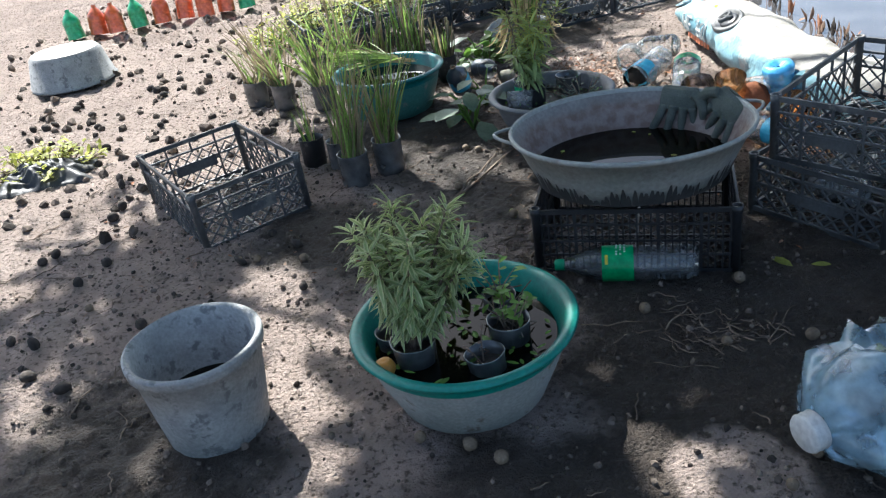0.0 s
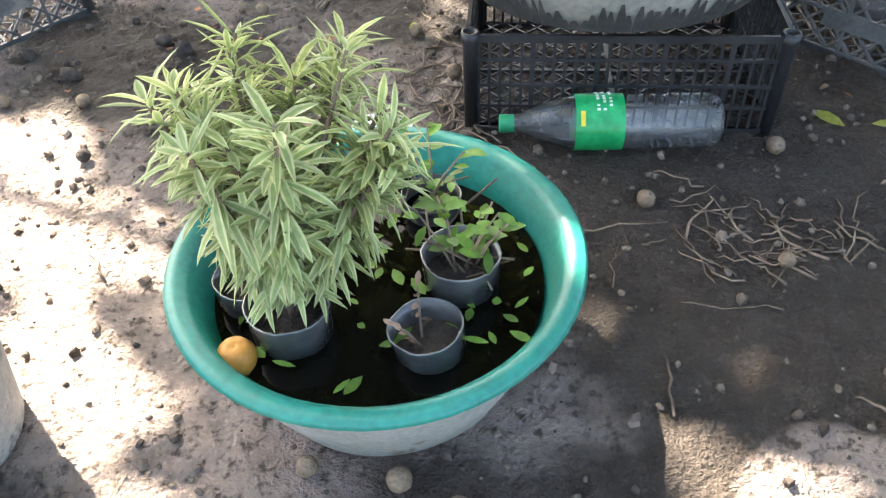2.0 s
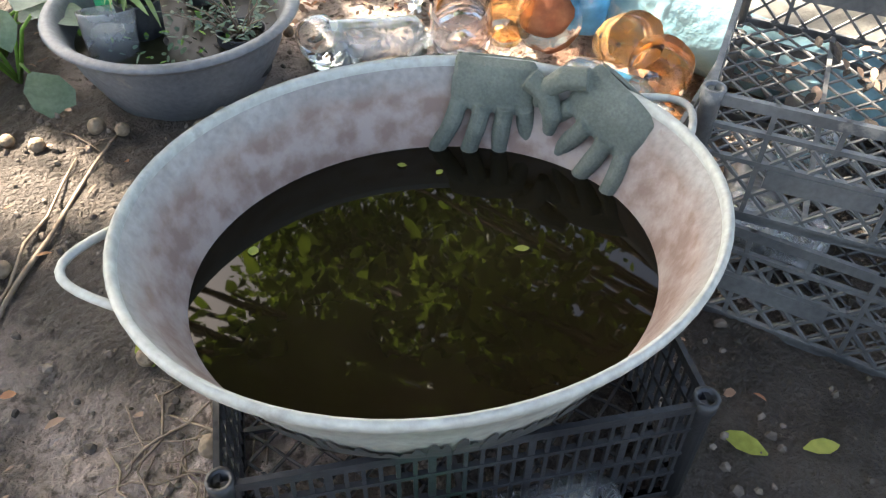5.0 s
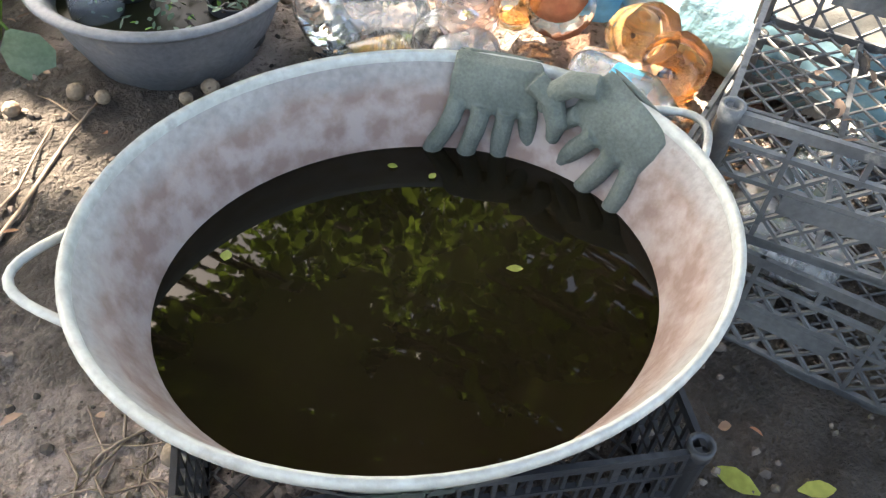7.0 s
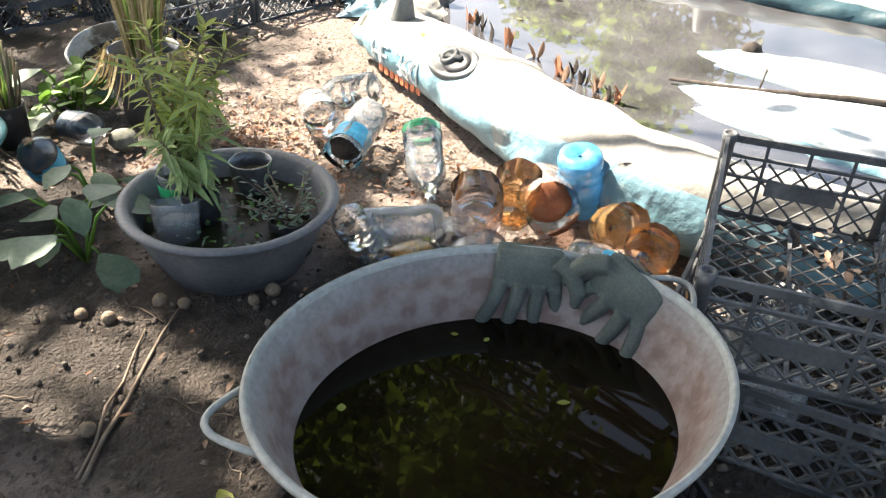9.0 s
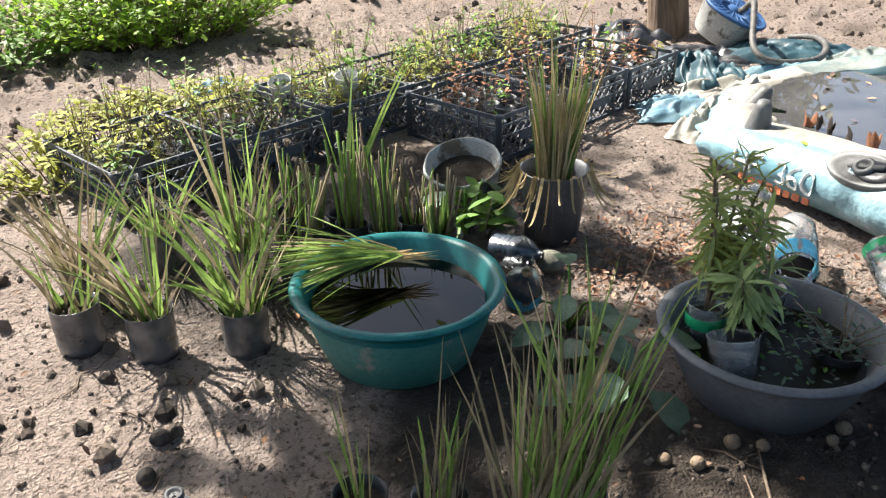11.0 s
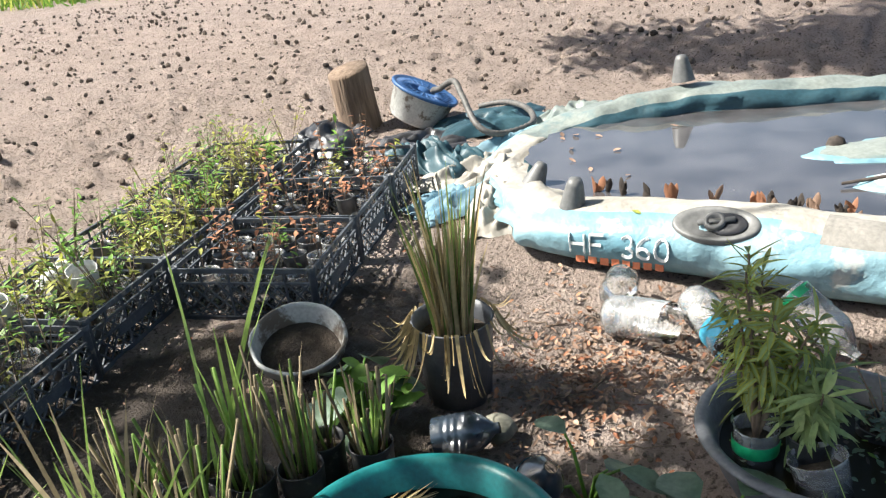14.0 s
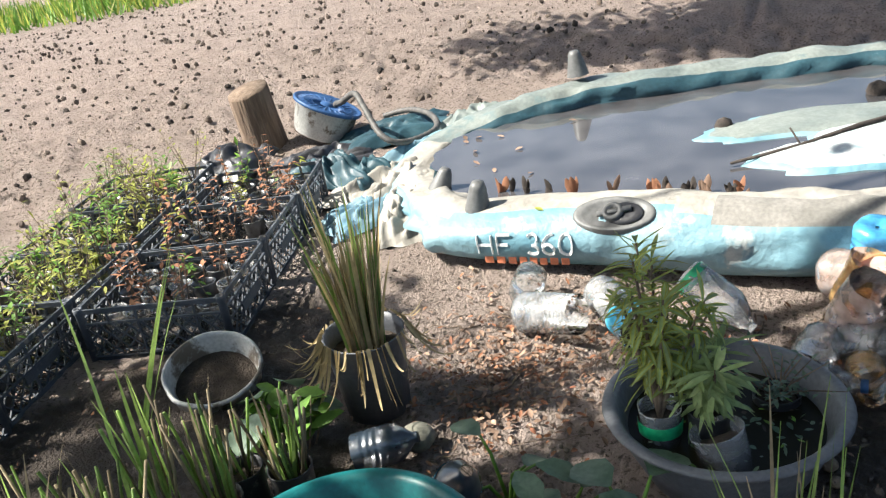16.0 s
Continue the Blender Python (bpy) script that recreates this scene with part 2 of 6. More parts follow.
M_PET_PINK = film_plastic("pinkish_clear_plastic", (0.93, 0.74, 0.64), 0.3)
M_PET_ORANGE = film_plastic("amber_bottle_plastic", (0.9, 0.55, 0.2), 0.25)
M_PET_BLUE = film_plastic("blue_bottle_plastic", (0.1, 0.45, 0.82), 0.55)
M_PET_GREEN = film_plastic("green_bottle_plastic", (0.03, 0.5, 0.2), 0.75)
M_PET_RED = film_plastic("orange_red_bottle_plastic", (0.75, 0.16, 0.05), 0.75)
M_PET_SMOKE = film_plastic("smoky_cup_plastic", (0.12, 0.12, 0.12), 0.8, 0.15)
M_PET_DARK = film_plastic("blue_black_bottle_plastic", (0.03, 0.045, 0.065), 0.95, 0.16)
M_JUG = film_plastic("pale_blue_jug_plastic", (0.42, 0.6, 0.7), 0.4, 0.15)
M_LABEL = mat("green_label", (0.0, 0.3, 0.09), (0.01, 0.38, 0.12), 0.35, 30, 0.05)
M_LABEL_MARK = mat("label_print", (0.75, 0.8, 0.7), None, 0.4, 30, 0)
M_LABEL_YEL = mat("label_yellow", (0.75, 0.62, 0.05), None, 0.4, 30, 0)
M_CAP = mat("green_cap", (0.01, 0.25, 0.11), None, 0.4, 30, 0.05)
M_BLUE_LABEL = mat("blue_label", (0.05, 0.42, 0.65), (0.12, 0.5, 0.7), 0.4, 30, 0.1)
M_RED_LABEL = mat("red_label", (0.6, 0.05, 0.06), None, 0.4, 30, 0)
M_WATER_TUB = water_mat("brown_tub_water", (0.010, 0.0075, 0.0038), 0.03)
M_WATER_TUB.node_tree.nodes["Principled BSDF"].inputs["Specular IOR Level"].default_value = 0.32
M_WATER_BASIN = water_mat("dark_basin_water", (0.005, 0.0043, 0.003), 0.02)
M_WATER_BASIN.node_tree.nodes["Principled BSDF"].inputs["Specular IOR Level"].default_value = 0.5
M_WATER_DARK = water_mat("black_basin_water", (0.005, 0.0045, 0.003), 0.03)
M_WATER_DARK.node_tree.nodes["Principled BSDF"].inputs["Specular IOR Level"].default_value = 0.2
M_WATER_MURK = water_mat("murky_green_water", (0.02, 0.019, 0.01), 0.05)
M_WATER_MURK.node_tree.nodes["Principled BSDF"].inputs["Specular IOR Level"].default_value = 0.16
M_WATER_MURK.node_tree.nodes["Principled BSDF"].inputs["Roughness"].default_value = 0.3
M_WATER_BOAT = water_mat("boat_water", (0.085, 0.082, 0.085), 0.012)
M_WATER_BOAT.node_tree.nodes["Principled BSDF"].inputs["IOR"].default_value = 1.5
M_VINYL_TOP = mat("bleached_grey_vinyl", (0.27, 0.25, 0.215), (0.37, 0.345, 0.3), 0.6, 3, 0.55, 22, spots=(0.2, 0.19, 0.165), spot_scale=9, spot_at=0.62, dist=0.018)
M_VINYL_BLUE = mat("faded_blue_vinyl", (0.12, 0.255, 0.31), (0.23, 0.36, 0.40), 0.5, 3, 0.5, 22, spots=(0.40, 0.43, 0.41), spot_scale=6, spot_at=0.6, dist=0.016)
M_VINYL_PALE = mat("sun_bleached_floor_vinyl", (0.42, 0.45, 0.45), (0.6, 0.62, 0.6), 0.5, 4, 0.3, 50, spots=(0.28, 0.4, 0.43), spot_scale=4, spot_at=0.55)
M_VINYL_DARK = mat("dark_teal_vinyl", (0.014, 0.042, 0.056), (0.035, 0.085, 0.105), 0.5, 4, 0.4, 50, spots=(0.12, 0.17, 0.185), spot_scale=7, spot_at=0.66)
M_VINYL_GREY = mat("grey_rub_strip", (0.18, 0.17, 0.15), (0.28, 0.262, 0.235), 0.7, 9, 0.4, 80)
M_VINYL_OLD = mat("grey_green_vinyl", (0.14, 0.165, 0.155), (0.23, 0.25, 0.225), 0.55, 4, 0.3, 50, spots=(0.12, 0.17, 0.17), spot_scale=5, spot_at=0.58)
M_VALVE = mat("grey_valve_plastic", (0.1, 0.1, 0.098), (0.15, 0.15, 0.145), 0.5, 12, 0.2)
M_INK = mat("white_print", (0.78, 0.8, 0.78), None, 0.6, 30, 0)
M_INK_ORANGE = mat("orange_print", (0.6, 0.2, 0.1), None, 0.6, 30, 0)
M_BARK = mat("grey_bark", (0.13, 0.1, 0.075), (0.22, 0.18, 0.14), 0.95, 7, 1.0, 30, dist=0.03)
M_STUMP = mat("weathered_post_wood", (0.13, 0.088, 0.06), (0.24, 0.175, 0.125), 0.9, 9, 0.9, 35, spots=(0.09, 0.06, 0.045), spot_scale=7, spot_at=0.62, dist=0.012)
stump_map = M_STUMP.node_tree.nodes.new("ShaderNodeMapping")
stump_map.inputs["Scale"].default_value = (3.0, 3.0, 0.35)
M_STUMP.node_tree.links.new(M_STUMP.node_tree.nodes["Texture Coordinate"].outputs["Object"], stump_map.inputs["Vector"])
for stump_node in M_STUMP.node_tree.nodes:
    if stump_node.bl_idname == "ShaderNodeTexNoise":
        M_STUMP.node_tree.links.new(stump_map.outputs[0], stump_node.inputs["Vector"])
M_TWIG = mat("dry_twig", (0.12, 0.085, 0.06), (0.24, 0.18, 0.13), 0.9, 20, 0.4, 90, island=0.35)
M_WALNUT = mat("walnut_shell", (0.15, 0.105, 0.068), (0.24, 0.18, 0.12), 0.8, 30, 0.8, 120, spots=(0.1, 0.07, 0.05), spot_scale=50, spot_at=0.6)
M_HUSK = mat("black_walnut_husk", (0.03, 0.024, 0.02), (0.07, 0.055, 0.045), 0.9, 30, 0.8, 120)
M_CLOD = mat("dark_clod", (0.07, 0.054, 0.043), (0.15, 0.115, 0.09), 0.95, 20, 0.8, 90, island=0.7)
M_STONE = mat("green_grey_stone", (0.13, 0.13, 0.1), (0.2, 0.19, 0.15), 0.85, 20, 0.5, 90)
M_LEAF_TREE = mat("tree_leaf", (0.12, 0.19, 0.022), (0.24, 0.32, 0.04), 0.5, 6, 0.1, 60, island=0.6, sub=0.55)
M_LEAF = mat("weed_leaf", (0.11, 0.22, 0.03), (0.19, 0.34, 0.055), 0.55, 9, 0.15, 80, island=0.4, sub=0.3)
M_WEED_SUN = mat("bright_weed_leaf", (0.2, 0.33, 0.035), (0.34, 0.5, 0.06), 0.5, 9, 0.15, 80, island=0.4, sub=0.6)
M_LEAF_YEL = mat("yellowing_leaf", (0.32, 0.34, 0.06), (0.46, 0.47, 0.12), 0.6, 9, 0.15, 80, island=0.4, sub=0.5)
M_LEAF_SILVER = mat("silvery_broad_leaf", (0.07, 0.12, 0.07), (0.15, 0.2, 0.14), 0.5, 20, 0.3, 90, island=0.3, sub=0.2)
M_LEAF_RED = mat("russet_dry_leaf", (0.25, 0.1, 0.055), (0.37, 0.185, 0.095), 0.8, 12, 0.3, 80, island=0.45, sub=0.2)
M_LEAF_DEAD = mat("dead_leaf_litter", (0.185, 0.115, 0.078), (0.34, 0.228, 0.16), 0.85, 12, 0.4, 80, island=0.5, sub=0.15)
M_REED = mat("green_reed", (0.17, 0.27, 0.06), (0.3, 0.4, 0.11), 0.5, 5, 0.1, 80, island=0.45, sub=0.42)
M_REED_DRY = mat("dry_straw_reed", (0.36, 0.27, 0.13), (0.5, 0.4, 0.22), 0.7, 6, 0.1, 80, island=0.4, sub=0.2)
M_PAIL = mat("muddy_grey_white_plastic", (0.42, 0.42, 0.4), (0.56, 0.56, 0.53), 0.5, 8, 0.3, 90, spots=(0.14, 0.115, 0.09), spot_scale=9, spot_at=0.52)
M_STALK = mat("clipped_brown_stalk", (0.21, 0.165, 0.1), (0.35, 0.285, 0.18), 0.8, 8, 0.3, 90, island=0.5, sub=0.3)
M_VAR_GREEN = mat("grey_green_leaf_middle", (0.26, 0.35, 0.13), (0.38, 0.46, 0.19), 0.5, 12, 0.1, 80, island=0.3, sub=0.4)
M_VAR_CREAM = mat("cream_leaf_margin", (0.5, 0.53, 0.26), (0.6, 0.62, 0.36), 0.5, 12, 0.1, 80, island=0.25, sub=0.4)
M_FRUIT = mat("orange_fruit", (0.5, 0.2, 0.03), (0.6, 0.3, 0.06), 0.45, 12, 0.2, 90, spots=(0.2, 0.09, 0.03), spot_scale=14, spot_at=0.62)
M_HOSE = mat("grey_black_corrugated_hose", (0.06, 0.058, 0.055), (0.13, 0.12, 0.11), 0.6, 30, 0.4, 200)
M_BLUEDISC = mat("blue_plastic_lid", (0.025, 0.075, 0.2), (0.045, 0.12, 0.28), 0.5, 9, 0.2, spots=(0.2, 0.22, 0.25), spot_scale=20, spot_at=0.64)
M_RAG = mat("black_plastic_sheet", (0.02, 0.02, 0.023), (0.06, 0.06, 0.065), 0.4, 10, 0.4, 60)
M_BLUETARP = mat("pale_blue_tarp", (0.08, 0.17, 0.23), (0.2, 0.3, 0.34), 0.6, 8, 0.3, 60)

# ---- building helpers ----
rnd = random.Random(11)


class Build:
    """Collects faces for one mesh."""

    def __init__(self):
        self.v, self.f, self.mi, self.m = [], [], [], Matrix()

    def add(self, verts, faces, mi=0):
        o = len(self.v)
        self.v += [tuple(self.m @ Vector(p)) for p in verts]
        self.f += [tuple(o + i for i in f) for f in faces]
        self.mi += [mi] * len(faces)

    def box(self, c, s, rot=None, mi=0):
        r = rot or Matrix()
        pts = [Vector(c) + (r @ Vector((sx * s[0] / 2, sy * s[1] / 2, sz * s[2] / 2))) for sx in (-1, 1) for sy in (-1, 1) for sz in (-1, 1)]
        self.add(pts, [(0, 1, 3, 2), (4, 6, 7, 5), (0, 4, 5, 1), (2, 3, 7, 6), (0, 2, 6, 4), (1, 5, 7, 3)], mi)

    def bar(self, a, b, w, t, mi=0):
        """A square bar from a to b."""
        a, b = Vector(a), Vector(b)
        d = b - a
        q = d.to_track_quat('X', 'Z').to_matrix().to_4x4()
        self.box((a + b) / 2, (d.length, t, w), q, mi)

    def lathe(self, prof, seg=32, sx=1.0, sy=1.0, mis=None, wob=0.0, seed=0):
        """Turns (radius, height) pairs round z."""
        vs, fs = [], []
        for i, (r, z) in enumerate(prof):
            for k in range(seg):
                a = 2 * math.pi * k / seg
                w = 1 + (wob * (noise.noise((math.cos(a) * 1.7 + seed, math.sin(a) * 1.7, z * 9 + seed)) + .5 * noise.noise((math.cos(a) * 4.3, math.sin(a) * 4.3 + seed, z * 24))) if wob else 0)
                vs.append((r * w * sx * math.cos(a), r * w * sy * math.sin(a), z))
        for i in range(len(prof) - 1):
            rows = [(i * seg + k, i * seg + (k + 1) % seg, (i + 1) * seg + (k + 1) % seg, (i + 1) * seg + k) for k in range(seg)]
            if mis:
                o = len(self.v)
                self.f += [tuple(o + j for j in f) for f in rows]
                self.mi += [mis[i]] * seg
            else:
                fs += rows
        if mis:
            self.v += [tuple(self.m @ Vector(p)) for p in vs]
        else:
            self.add(vs, fs)

    def tube(self, pts, rad, seg=8, cap=True, mi=0):
        pts = [Vector(p) for p in pts]
        n = len(pts)
        rs = rad if isinstance(rad, (list, tuple)) else [rad] * n
        vs, fs = [], []
        side = None
        for i, p in enumerate(pts):
            d = (pts[min(i + 1, n - 1)] - pts[max(i - 1, 0)]).normalized()
            if side is None:
                side = d.orthogonal().normalized()
            side = (side - d * side.dot(d)).normalized()
            up = d.cross(side)
            for k in range(seg):
                a = 2 * math.pi * k / seg
                vs.append(p + (side * math.cos(a) + up * math.sin(a)) * rs[i])
        for i in range(n - 1):
            fs += [(i * seg + k, i * seg + (k + 1) % seg, (i + 1) * seg + (k + 1) % seg, (i + 1) * seg + k) for k in range(seg)]
        if cap:
            fs += [tuple(range(seg))[::-1], tuple((n - 1) * seg + k for k in range(seg))]
        self.add(vs, fs, mi)

    def blade(self, base, tip, w, bend=(0, 0, 0), seg=4, mi=0):
        """A tapered, folded grass blade."""
        base, tip, bend = Vector(base), Vector(tip), Vector(bend)
        d = tip - base
        side = d.cross(Vector((rnd.uniform(-1, 1), rnd.uniform(-1, 1), 0.3)))
        side = side.normalized() if side.length > 1e-6 else Vector((1, 0, 0))
        vs, fs = [], []
        for i in range(seg + 1):
            u = i / seg
            c = base + d * u + bend * (u * u) - bend * u * 0.3
            ww = w * (1 - u) ** 0.6 * 0.5 + w * 0.04
            vs += [c - side * ww, c + side * ww]
        fs = [(2 * i, 2 * i + 1, 2 * i + 3, 2 * i + 2) for i in range(seg)]
        self.add(vs, fs, mi)

    def leaf(self, p, d, nrm, ln, w, fold=0.25, droop=0.2, two=False, mi=0):
        """A pointed leaf; two: a margin in the second material."""
        p, d = Vector(p), Vector(d).normalized()
        s = d.cross(Vector(nrm))
        s = s.normalized() if s.length > 1e-5 else d.orthogonal().normalized()
        n = s.cross(d)
        vs = []
        prof = ((0, 0.12), (0.3, 0.85), (0.62, 1.0), (0.86, 0.55), (1, 0.04))
        cols = (-1, -0.5, 0, 0.5, 1) if two else (-1, 0, 1)
        for u, k in prof:
            for q in cols:
                vs.append(p + d * ln * u + s * (w * 0.5 * k * q) + n * (abs(q) * fold * w * k * 0.5 - droop * ln * u * u))
        c = len(cols)
        for i in range(len(prof) - 1):
            for j in range(c - 1):
                edge = two and j in (0, c - 2)
                self.add_quad(vs, i * c + j, c, 1 if edge else mi)
        self.flush(vs)

    def add_quad(self, vs, i, c, mi):
        o = len(self.v)
        self.f.append((o + i, o + i + 1, o + i + c + 1, o + i + c))
        self.mi.append(mi)

    def flush(self, vs):
        self.v += [tuple(self.m @ Vector(p)) for p in vs]

    def mesh(self, name, mats, smooth=True):
        me = bpy.data.meshes.new(name)
        me.from_pydata(self.v, [], self.f)
        for m in (mats if isinstance(mats, (list, tuple)) else [mats]):
            me.materials.append(m)
        if any(self.mi):
            me.polygons.foreach_set("material_index", self.mi)
        me.polygons.foreach_set("use_smooth", [smooth] * len(me.polygons))
        me.update()
        return me


def part(name, b, mats, parent, label="", smooth=True):
    ob = new(name, b.mesh(name, mats, smooth))
    ob.parent = parent
    if label:
        ob["label"] = label
    return ob


def thing(name, m, label, category, group=""):
    ob = new(name)
    ob.empty_display_size = 0.05
    ob.matrix_basis = m
    return tagged(ob, label, category, group)


def single(name, b, mats, m, label, category, group="", kind="", smooth=True):
    ob = new(name, b.mesh(name, mats, smooth))
    ob.matrix_basis = m
    return tagged(ob, label, category, group, kind)


def at(x, y, z=None, rx=0, ry=0, rz=0):
    return pose(x, y, gh(x, y) - 0.004 if z is None else z, rx, ry, rz)


def gh(x, y):
    """Height of the ground."""
    far = min(1.0, max(0.0, (math.hypot(x - 0.4, y - 2.4) - 2.6) / 2.0))
    h = 0.006 * noise.noise((x * 2.3, y * 2.3, 1)) + 0.006 * noise.noise((x * 6, y * 6, 4)) + 0.006 * noise.noise((x * 15, y * 15, 4))
    h += 0.0105 * noise.noise((x * 24, y * 24, 3)) + 0.006 * noise.noise((x * 48, y * 48, 8)) - 0.012 * max(0.0, noise.noise((x * 11, y * 11, 21)) - 0.3)
    h -= 0.03 * max(0.0, noise.noise((x * 4.5, y * 4.5, 12)) - 0.33)
    h += far * (0.03 * noise.noise((x * 1.3, y * 1.3, 7)) + 0.045 * noise.noise((x * 4.2, y * 4.2, 2)) + 0.052 * noise.noise((x * 9, y * 9, 9)) + 0.026 * noise.noise((x * 15, y * 15, 17)) - 0.03 * max(0.0, noise.noise((x * 6, y * 6, 33)) - .15))
    return h


# ---- ground: one sheet, fine near the path ----
def axis(lo, core_lo, core_hi, hi, fine, step, reach):
    core = list(np.arange(lo, core_lo, step)) + list(np.arange(core_lo, core_hi, fine)) + list(np.arange(core_hi, hi, step))
    out, s, x = [], step, core[-1]
    while x < reach:
        s *= 1.25
        x += s
        out.append(x)
    low, s, x = [], step, core[0]
    while x > -reach:
        s *= 1.25
        x -= s
        low.append(x)
    return low[::-1] + core + out


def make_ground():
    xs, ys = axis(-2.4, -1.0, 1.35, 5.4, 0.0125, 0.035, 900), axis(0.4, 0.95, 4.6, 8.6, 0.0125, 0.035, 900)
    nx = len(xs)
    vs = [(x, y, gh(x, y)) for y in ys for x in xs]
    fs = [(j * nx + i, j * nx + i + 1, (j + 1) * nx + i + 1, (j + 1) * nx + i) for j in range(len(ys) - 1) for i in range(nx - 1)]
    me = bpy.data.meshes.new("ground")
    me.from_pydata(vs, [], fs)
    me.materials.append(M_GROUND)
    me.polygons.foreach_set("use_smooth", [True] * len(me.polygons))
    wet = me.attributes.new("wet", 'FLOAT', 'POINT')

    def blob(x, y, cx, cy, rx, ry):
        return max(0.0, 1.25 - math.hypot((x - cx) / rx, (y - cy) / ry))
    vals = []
    # blobs mark damp mud and also paint the shade before pots and crates
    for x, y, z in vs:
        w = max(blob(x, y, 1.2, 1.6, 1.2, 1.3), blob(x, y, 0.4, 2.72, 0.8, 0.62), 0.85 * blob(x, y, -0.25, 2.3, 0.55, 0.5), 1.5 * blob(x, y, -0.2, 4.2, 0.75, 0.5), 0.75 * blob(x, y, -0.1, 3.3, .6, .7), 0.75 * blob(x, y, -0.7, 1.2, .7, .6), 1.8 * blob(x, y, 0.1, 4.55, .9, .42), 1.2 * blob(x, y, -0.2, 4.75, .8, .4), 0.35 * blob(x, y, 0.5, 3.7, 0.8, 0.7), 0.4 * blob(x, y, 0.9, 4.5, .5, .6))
        # last blob pales the mud, painting up the sun patch under the crown's gap
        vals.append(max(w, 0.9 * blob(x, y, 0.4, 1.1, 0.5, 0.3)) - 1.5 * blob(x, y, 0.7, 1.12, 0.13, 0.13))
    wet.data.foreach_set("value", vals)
    return tagged(new("ground", me), "trampled silty mud, pale dry and dark damp patches, some shade painted in", "ground", kind="structure")


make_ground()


# ---- tree whose shade falls on the tub; trunk stands off the path ----
def shade_patches():
    """Centre, radii and share of the leaves, of the shade that the crown throws; at last how far the boughs stand higher."""
    return [((1.05, 1.35), (1.45, 1.35), 0.31), ((2.9, 1.1), (1.5, 1.1), 0.18), ((0.9, -0.7), (2.2, 1.0), 0.1),
            ((0.35, 2.75), (0.6, 0.4), 0.085), ((-0.35, 2.8), (0.3, 0.3), 0.035), ((-0.85, 2.3), (0.4, 0.5), 0.03), ((-0.85, 1.6), (0.55, 0.75), 0.05), ((0.25, 4.35), (0.5, 0.3), 0.03), ((-0.4, 2.3), (0.45, 0.4), 0.06), ((0.78, 1.9), (0.38, 0.3), 0.04), ((4.2, 1.3), (1.1, 1.0), 0.12), ((5.4, 4.6), (0.9, 1.7), 0.17), ((7.1, 3.0), (1.5, 1.4), 0.26, 4.0), ((5.3, 3.6), (0.9, 1.0), 0.17, 4.0), ((1.0, 0.95), (0.45, 0.3), 0.05), ((0.05, 0.95), (0.35, 0.22), 0.03)]


def sun_gaps():
    """Gaps in the crown: where sun reaches the ground, half length along the light and half width."""
    return [(-0.37, 1.8, .38, .16), (-0.2, 1.28, .32, .11), (0.68, 1.1, .19, .13), (0.33, 2.62, .4, .12), (0.0, 2.78, .34, .11), (-1.09, 2.42, .12, .09), (-0.96, 1.42, .25, .09), (1.6, 2.45, .5, .26), (1.56, 3.15, .75, .3), (-0.95, 2.98, .35, .3)]


def make_tree(trunk_xy, patches, count, hmin, hmax, height, label, every=4, leaf=1.0, girth=1.0):
    r = random.Random(5)
    root = thing("tree", pose(trunk_xy[0], trunk_xy[1], gh(*trunk_xy) - 0.05), label, "tree")
    org = Vector((trunk_xy[0], trunk_xy[1], 0))
    b = Build()
    trunk = [Vector((0.05 * math.sin(i * 1.3), 0.05 * math.cos(i), height * i / 8)) for i in range(9)]
    b.tube(trunk, [girth * (0.24 - 0.017 * i) for i in range(9)], 14)
    part("trunk", b, M_BARK, root)
    crown, limbs = Build(), Build()
    holes = sun_gaps()
    for (c, rad, share, *lift) in patches:
        clumps = max(6, int(count * share / 26))
        for k in range(clumps):
            a, q = r.uniform(0, 2 * math.pi), math.sqrt(r.random())
            sx, sy = c[0] + rad[0] * q * math.cos(a), c[1] + rad[1] * q * math.sin(a)
            h = r.uniform(hmin, hmax) + (lift[0] if lift else 1.2 if sx > 4.2 else 0)
            p = Vector((sx, sy, 0)) + SLANT * h + Vector((0, 0, h)) - org
            if k % every == 0:
                start = trunk[-1 - k % 2].lerp(trunk[-2], r.random())
                mid = start.lerp(p, 0.55) + Vector((r.uniform(-.3, .3), r.uniform(-.3, .3), r.uniform(0, .5)))
                limbs.tube([start, start.lerp(mid, .5) + Vector((0, 0, .15)), mid, p], [0.07, 0.05, 0.03, 0.008], 6)
            for j in range(26):
                o = Vector((r.gauss(0, .2), r.gauss(0, .2), r.gauss(0, .16)))
                d = Vector((r.uniform(-1, 1), r.uniform(-1, 1), r.uniform(-.9, .2)))
                g = p + o + org
                g2 = Vector((g.x, g.y, 0)) - SLANT * g.z
                if any(abs((g2.x - hx) * .45 - (g2.y - hy) * .89) < la and abs((g2.x - hx) * .89 + (g2.y - hy) * .45) < lt for hx, hy, la, lt in holes):
                    continue
                crown.leaf(p + o, d, (r.uniform(-.5, .5), r.uniform(-.5, .5), 1), leaf * r.uniform(.1, .19), leaf * r.uniform(.055, .095))
    part("limbs", limbs, M_BARK, root)
    ob = part("crown", crown, M_LEAF_TREE, root)
    ob["kind"] = "stuff"
    return root


make_tree((4.9, 1.1), shade_patches(), 14500, 3.0, 5.0, 3.6, "tall walnut tree with a spreading green crown", 5)


